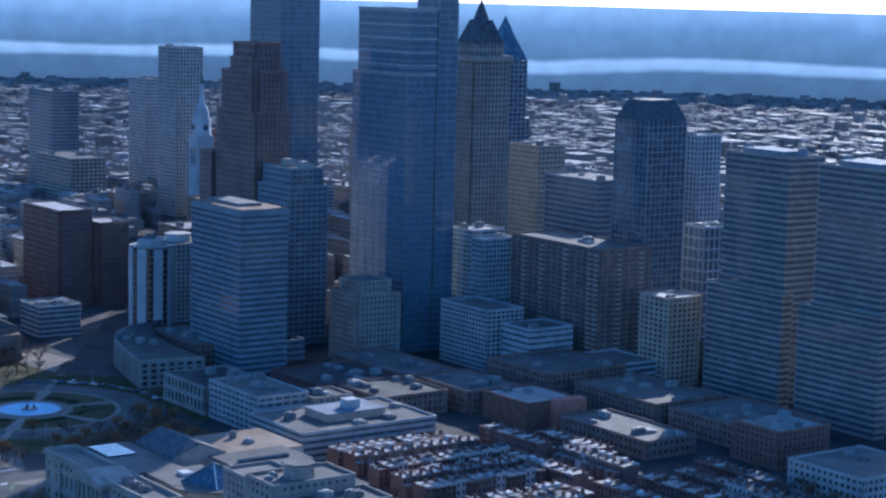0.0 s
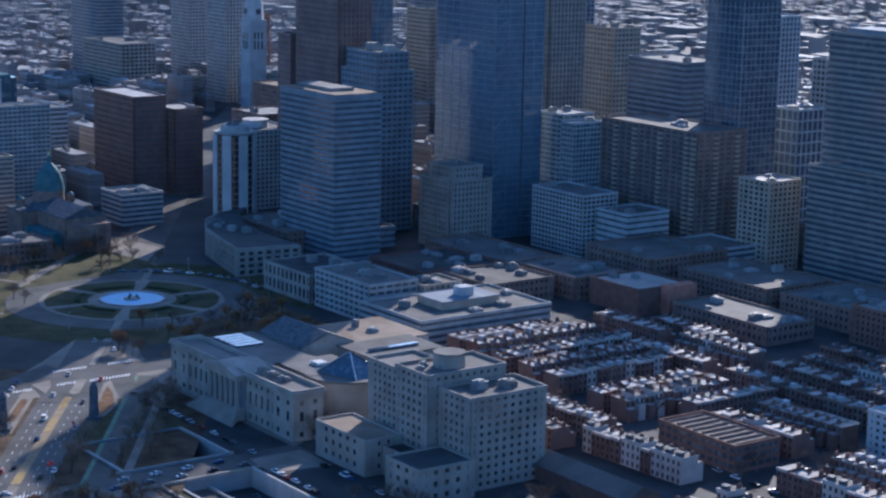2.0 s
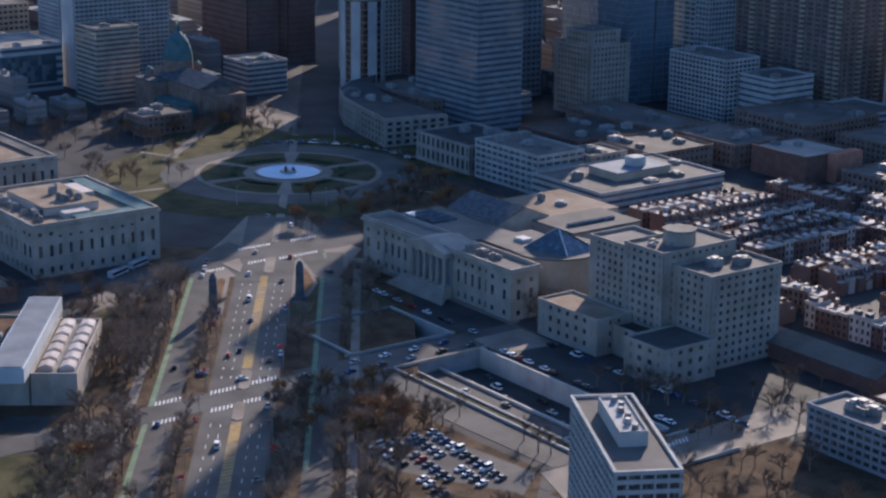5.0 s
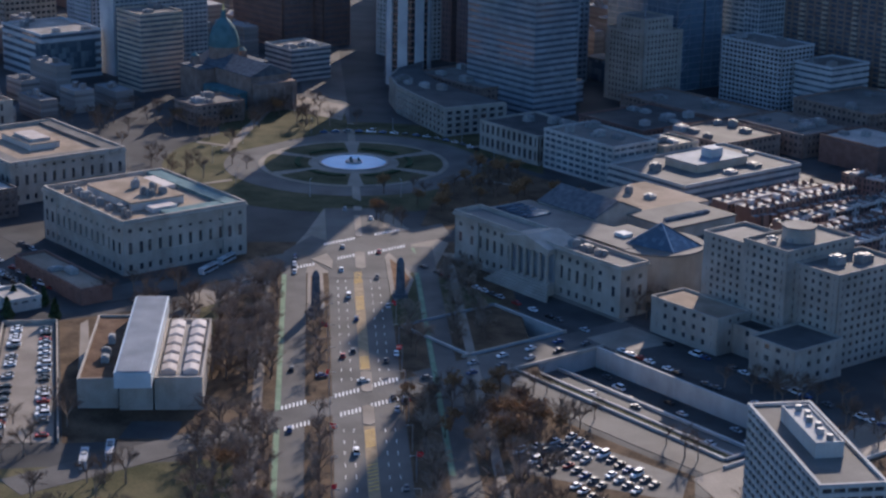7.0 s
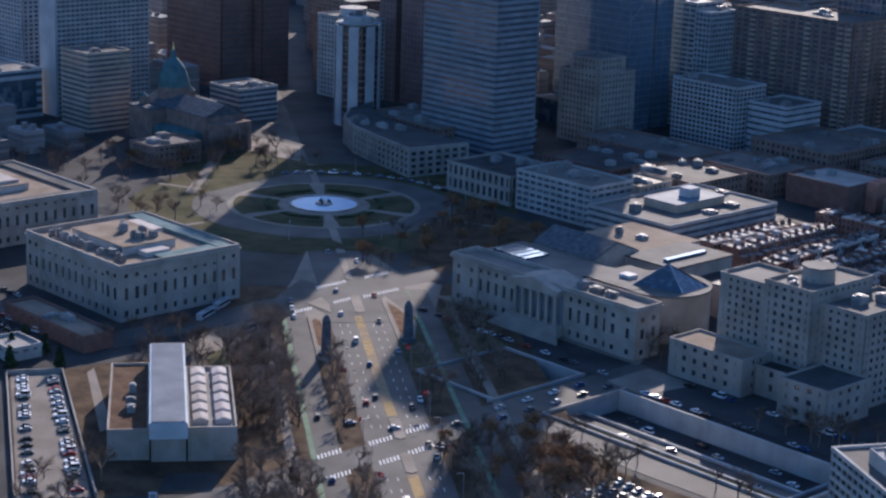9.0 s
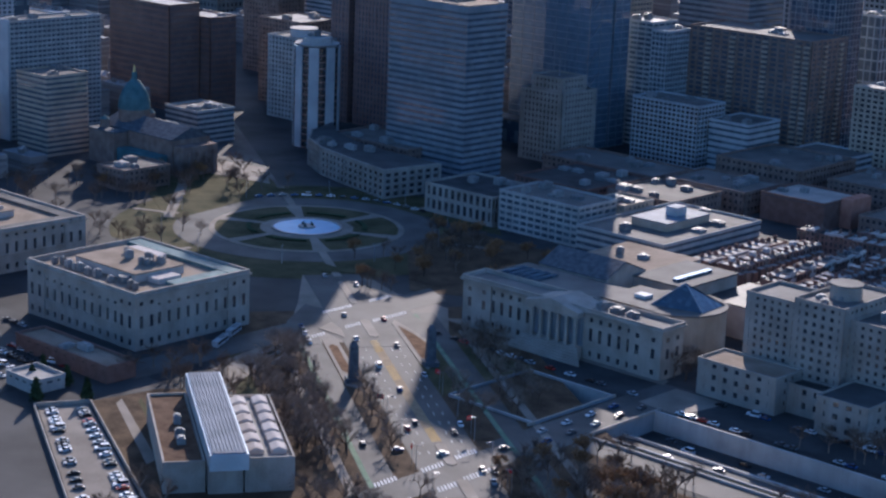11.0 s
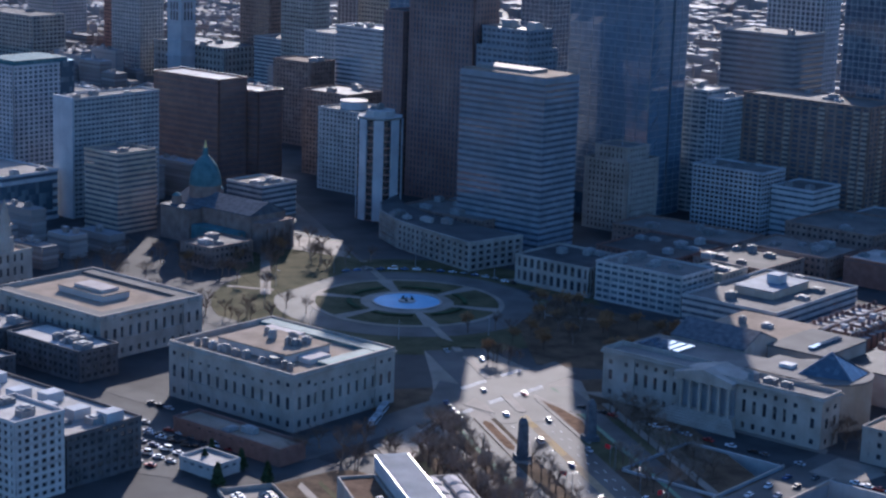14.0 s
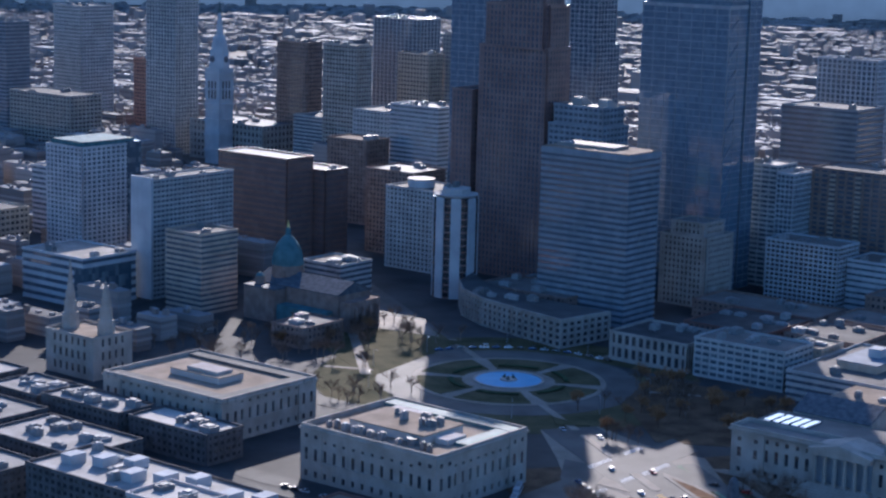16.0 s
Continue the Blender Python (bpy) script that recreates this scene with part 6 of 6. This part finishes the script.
for s, o in ((95, 6), (112, -6), (160, 8), (168, -8), (195, 9), (206, -6), (232, 6.5), (246, -9), (262, 4), (300, 6), (306, 10), (312, -6), (304, -10), (350, -7), (352, -11), (362, -8), (330, -20), (333, 3), (327, 18), (400, 7), (430, -8), (470, 8), (175, 29), (180, 29), (186, 29), (192, 29), (198, 29), (320, 29), (380, 29)):
    park(*pk(s, o), PKD + (0 if o < 0 else 180) if 0 < abs(s - 330) - 4 else PKD + 90, 0.25, "cars on the parkway")
for i in range(9):
    park(-282 + (i % 2) * 8, 92 + i * 7, 92, 0.2, "cars on the bridge")
for i in range(22):
    if cr_.random() < 0.75:
        park(-296 - i * 4.9, 86, 0, 0.1)
    if cr_.random() < 0.6:
        park(-160 - i * 5.2, 81, 0, 0.1)
    if cr_.random() < 0.5:
        park(-300 - i * 5, 66, 0, 0.1)
for i in range(9):
    park(-300 - i * 11, 97 + (i % 3) * 4.5, cr_.choice((0, 180)), -6.98, "cars on the expressway")
    if i % 2:
        park(-304 - i * 10, 115 + (i % 3) * 3.4, 0, -4.18, "cars on the expressway")
for i in range(26):
    park(-290 - i * 5.2 if i % 2 else -160 - i * 5, -62.5 if i % 2 else -70.5, 0, 0.1)
for i in range(16):
    a = PK_TURN + 2.0 + i * 0.09
    park(CC.x + 74 * math.cos(a), CC.y + 74 * math.sin(a), math.degrees(a) + 90, 0.14)
for o in CARS:
    for c in list(o.children_recursive):
        bpy.data.objects.remove(c)
    bpy.data.objects.remove(o)


# ---- buses ----
def make_bus():
    e = thing("city_bus", 0, 0, "long white city bus with dark windows", "bus")
    bm = bmesh.new()
    add_box(bm, -6.1, 6.1, -1.28, 1.28, 0.35, 3.1)
    bmesh.ops.bevel(bm, geom=bm.edges[:], offset=0.15, segments=1)
    part("body", bm, WHITE_PANEL, e)
    for y in (-1.3, 1.3):
        box_part("window_band", (-5.6, 5.6, y - 0.03, y + 0.03, 1.5, 2.5), CAR_GLASS, e)
    box_part("roof_unit", (-3.5, 0.5, -0.9, 0.9, 3.1, 3.4), PLANT_METAL, e)
    for x in (-3.8, 3.6):
        for y in (-1.15, 1.15):
            rg = [(x + 0.48 * math.cos(a), 0.48 + 0.48 * math.sin(a)) for a in [i * math.pi / 5 for i in range(10)]]
            bm = bmesh.new()
            add_prism(bm, [(px, y - 0.15, pz) for px, pz in rg], [(px, y + 0.15, pz) for px, pz in rg])
            bmesh.ops.recalc_face_normals(bm, faces=bm.faces)
            part("wheel", bm, RUBBER, e)
    return e


bus = make_bus()
for x, y, a, z in BUSES[1:]:
    copy_thing(bus, pose(x, y, z, 0, 0, a))["group"] = "city buses"
bus.matrix_basis = pose(BUSES[0][0], BUSES[0][1], BUSES[0][3], 0, 0, BUSES[0][2])
bus["group"] = "city buses"


# ---- street furniture ----
def lamp_post():
    e = thing("street_lamp", 0, 0, "tall dark steel street lamp", "street lamp")
    prism_part("pole", ring(0, 0, 0, 0.14, n=6), ring(0, 0, 9, 0.09, n=6), STEEL, e)
    box_part("arm", (-0.06, 2.0, -0.06, 0.06, 8.9, 9.0), STEEL, e)
    box_part("lamp_head", (1.4, 2.3, -0.2, 0.2, 8.7, 8.95), PLANT_METAL, e)
    return e


lp = lamp_post()
for k in range(14):
    for o in (15.4, -11.4):
        copy_thing(lp, pose(*pk(268 + k * 26, o), 0.1, 0, 0, PKD + (90 if o > 0 else -90)))["group"] = "parkway lamps"
for k in range(10):
    a = PK_TURN + 0.3 + k * 0.63
    copy_thing(lp, pose(CC.x + 74 * math.cos(a), CC.y + 74 * math.sin(a), 0.1, 0, 0, math.degrees(a) + 180))["group"] = "circle lamps"
for c in list(lp.children_recursive):
    bpy.data.objects.remove(c)
bpy.data.objects.remove(lp)
fp = thing("flag_pole", 0, 0, "steel pole with a red flag", "flag")
prism_part("pole", ring(0, 0, 0, 0.1, n=6), ring(0, 0, 8, 0.06, n=6), STEEL, fp)
bm = bmesh.new()
for i in range(6):
    x0, x1 = i * 0.4, (i + 1) * 0.4
    y0, y1 = 0.15 * math.sin(i * 1.2), 0.15 * math.sin((i + 1) * 1.2)
    add_prism(bm, [(x0, y0, 6), (x1, y1, 6), (x1, y1, 7.7), (x0, y0, 7.7)], [(x0, y0 + .03, 6), (x1, y1 + .03, 6), (x1, y1 + .03, 7.7), (x0, y0 + .03, 7.7)])
bmesh.ops.recalc_face_normals(bm, faces=bm.faces)
part("flag_cloth", bm, RED_CLOTH, fp)
for k in range(12):
    copy_thing(fp, pose(*pk(262 + k * 26, 15.6 if k % 2 else -11.6), 0.1, 0, 0, 40 * k))["group"] = "parkway flags"
for c in list(fp.children_recursive):
    bpy.data.objects.remove(c)
bpy.data.objects.remove(fp)
# pylons that flank the parkway
for o in (20.0, -20.0):
    e = thing("memorial_pylon", *pk(250 if o > 0 else 232, o if o > 0 else -14.6), "tall dark stone memorial pylon", "monument", rz=PK_TURN, group="memorial pylons")
    box_part("plinth", (-3, 3, -3, 3, 0, 2), SLATE, e)
    prism_part("shaft", rect(-1.9, 1.9, -1.9, 1.9, 2), rect(-1.5, 1.5, -1.5, 1.5, 15), SLATE, e)
    prism_part("shaft_top", rect(-1.5, 1.5, -1.5, 1.5, 15), rect(-0.6, 0.6, -0.6, 0.6, 17), SLATE, e)


# ---- distant city ----
fr = random.Random(31)
WALLS = [surface("distant_walls", (0.14, 0.125, 0.115), (0.36, 0.32, 0.29), 0.02, 0.9, island=0.8), surface("distant_roofs", (0.07, 0.07, 0.072), (0.34, 0.335, 0.33), 0.02, 0.7, island=1.0, spec=0.02)]


def boxes_object(name, items, label):
    verts, faces, mats = [], [], []
    for x0, x1, y0, y1, z0, z1, rt in items:
        b = len(verts)
        verts += [(x, y, z) for z in (z0, z1) for y in (y0, y1) for x in (x0, x1)]
        faces += [tuple(b + i for i in f) for f in ((0, 1, 5, 4), (3, 2, 6, 7), (2, 0, 4, 6), (1, 3, 7, 5))]
        mats += [0] * 4
        t = len(verts)
        verts += [(x, y, z1) for y in (y0, y1) for x in (x0, x1)]
        faces.append((t, t + 1, t + 3, t + 2))
        mats.append(1)
    me = bpy.data.meshes.new(name)
    me.from_pydata(verts, [], faces)
    for w in WALLS:
        me.materials.append(w)
    me.polygons.foreach_set("material_index", mats)
    return tagged(new(name, me), label, "distant city", kind="stuff")


FILLED = [(o.location.x, o.location.y) for o in scene.objects if o.parent is None and o.type == 'EMPTY' and abs(o.location.x) > 0.1]
items = []
# middle distance blocks
for i in range(40):
    for j in range(34):
        x, y = -420 + i * 52 + fr.uniform(-8, 8), -1150 + j * 52 + fr.uniform(-8, 8)
        ahead = (x + 760) * 0.76 - (y - 590) * 0.65
        side = (x + 760) * 0.65 + (y - 590) * 0.76
        if ahead < 900 or abs(side) > ahead * 0.62:
            continue
        if abs(x * 0.564 + y * 0.826) < 46 and -60 < x < 740:
            continue
        if y > -270 and x < 200:
            continue
        if any(abs(x - a) < 44 and abs(y - b) < 38 for a, b in FILLED):
            continue
        centre = max(0.0, 1 - math.hypot(x - 450, y + 520) / 700)
        for q in range(2):
            w, d = fr.uniform(8, 19), fr.uniform(8, 17)
            h = fr.uniform(8, 18) + centre * fr.uniform(0, 34)
            xx, yy = x + fr.uniform(-9, 9), y + (q - 0.5) * 24
            items.append((xx - w, xx + w, yy - d / 2, yy + d / 2, 0, h, 0))
            nfl = int(h / 3.6)
            for f in range(1, nfl + 1):
                items.append((xx - w - .35, xx + w + .35, yy - d / 2 - .35, yy + d / 2 + .35, f * 3.6 - 1.6, f * 3.6, 0))
            for u in range(3):
                a, b = xx + fr.uniform(-w, w) * 0.7, yy + fr.uniform(-d, d) * 0.35
                items.append((a - 1.5, a + 1.5, b - 1.2, b + 1.2, h, h + fr.uniform(1, 3.5), 0))
boxes_object("city_blocks", items, "brick and concrete city blocks with flat roofs")
items = []
for k in range(15000):
    a = radians(fr.uniform(-80, -8))
    dist = math.sqrt(fr.uniform(1500 ** 2, 4480 ** 2))
    x, y = -760 + dist * math.cos(a), 590 + dist * math.sin(a)
    x, y = round(x / 16) * 16 + fr.uniform(-2, 2), round(y / 34) * 34 + fr.uniform(-2, 2)
    if any(abs(x - a_) < 44 and abs(y - b_) < 38 for a_, b_ in FILLED) or (abs(x * 0.564 + y * 0.826) < 46 and -60 < x < 740):
        continue
    big = fr.random()
    w, d, h = (fr.uniform(4, 8), fr.uniform(5, 10), fr.uniform(6, 12)) if big < 0.93 else (fr.uniform(10, 34), fr.uniform(10, 22), fr.uniform(6, 14)) if big < 0.985 else (fr.uniform(6, 10), fr.uniform(6, 10), fr.uniform(14, 30))
    items.append((x - w, x + w, y - d, y + d, 0, h, 0))
boxes_object("distant_houses", items, "endless low distant houses with flat roofs")
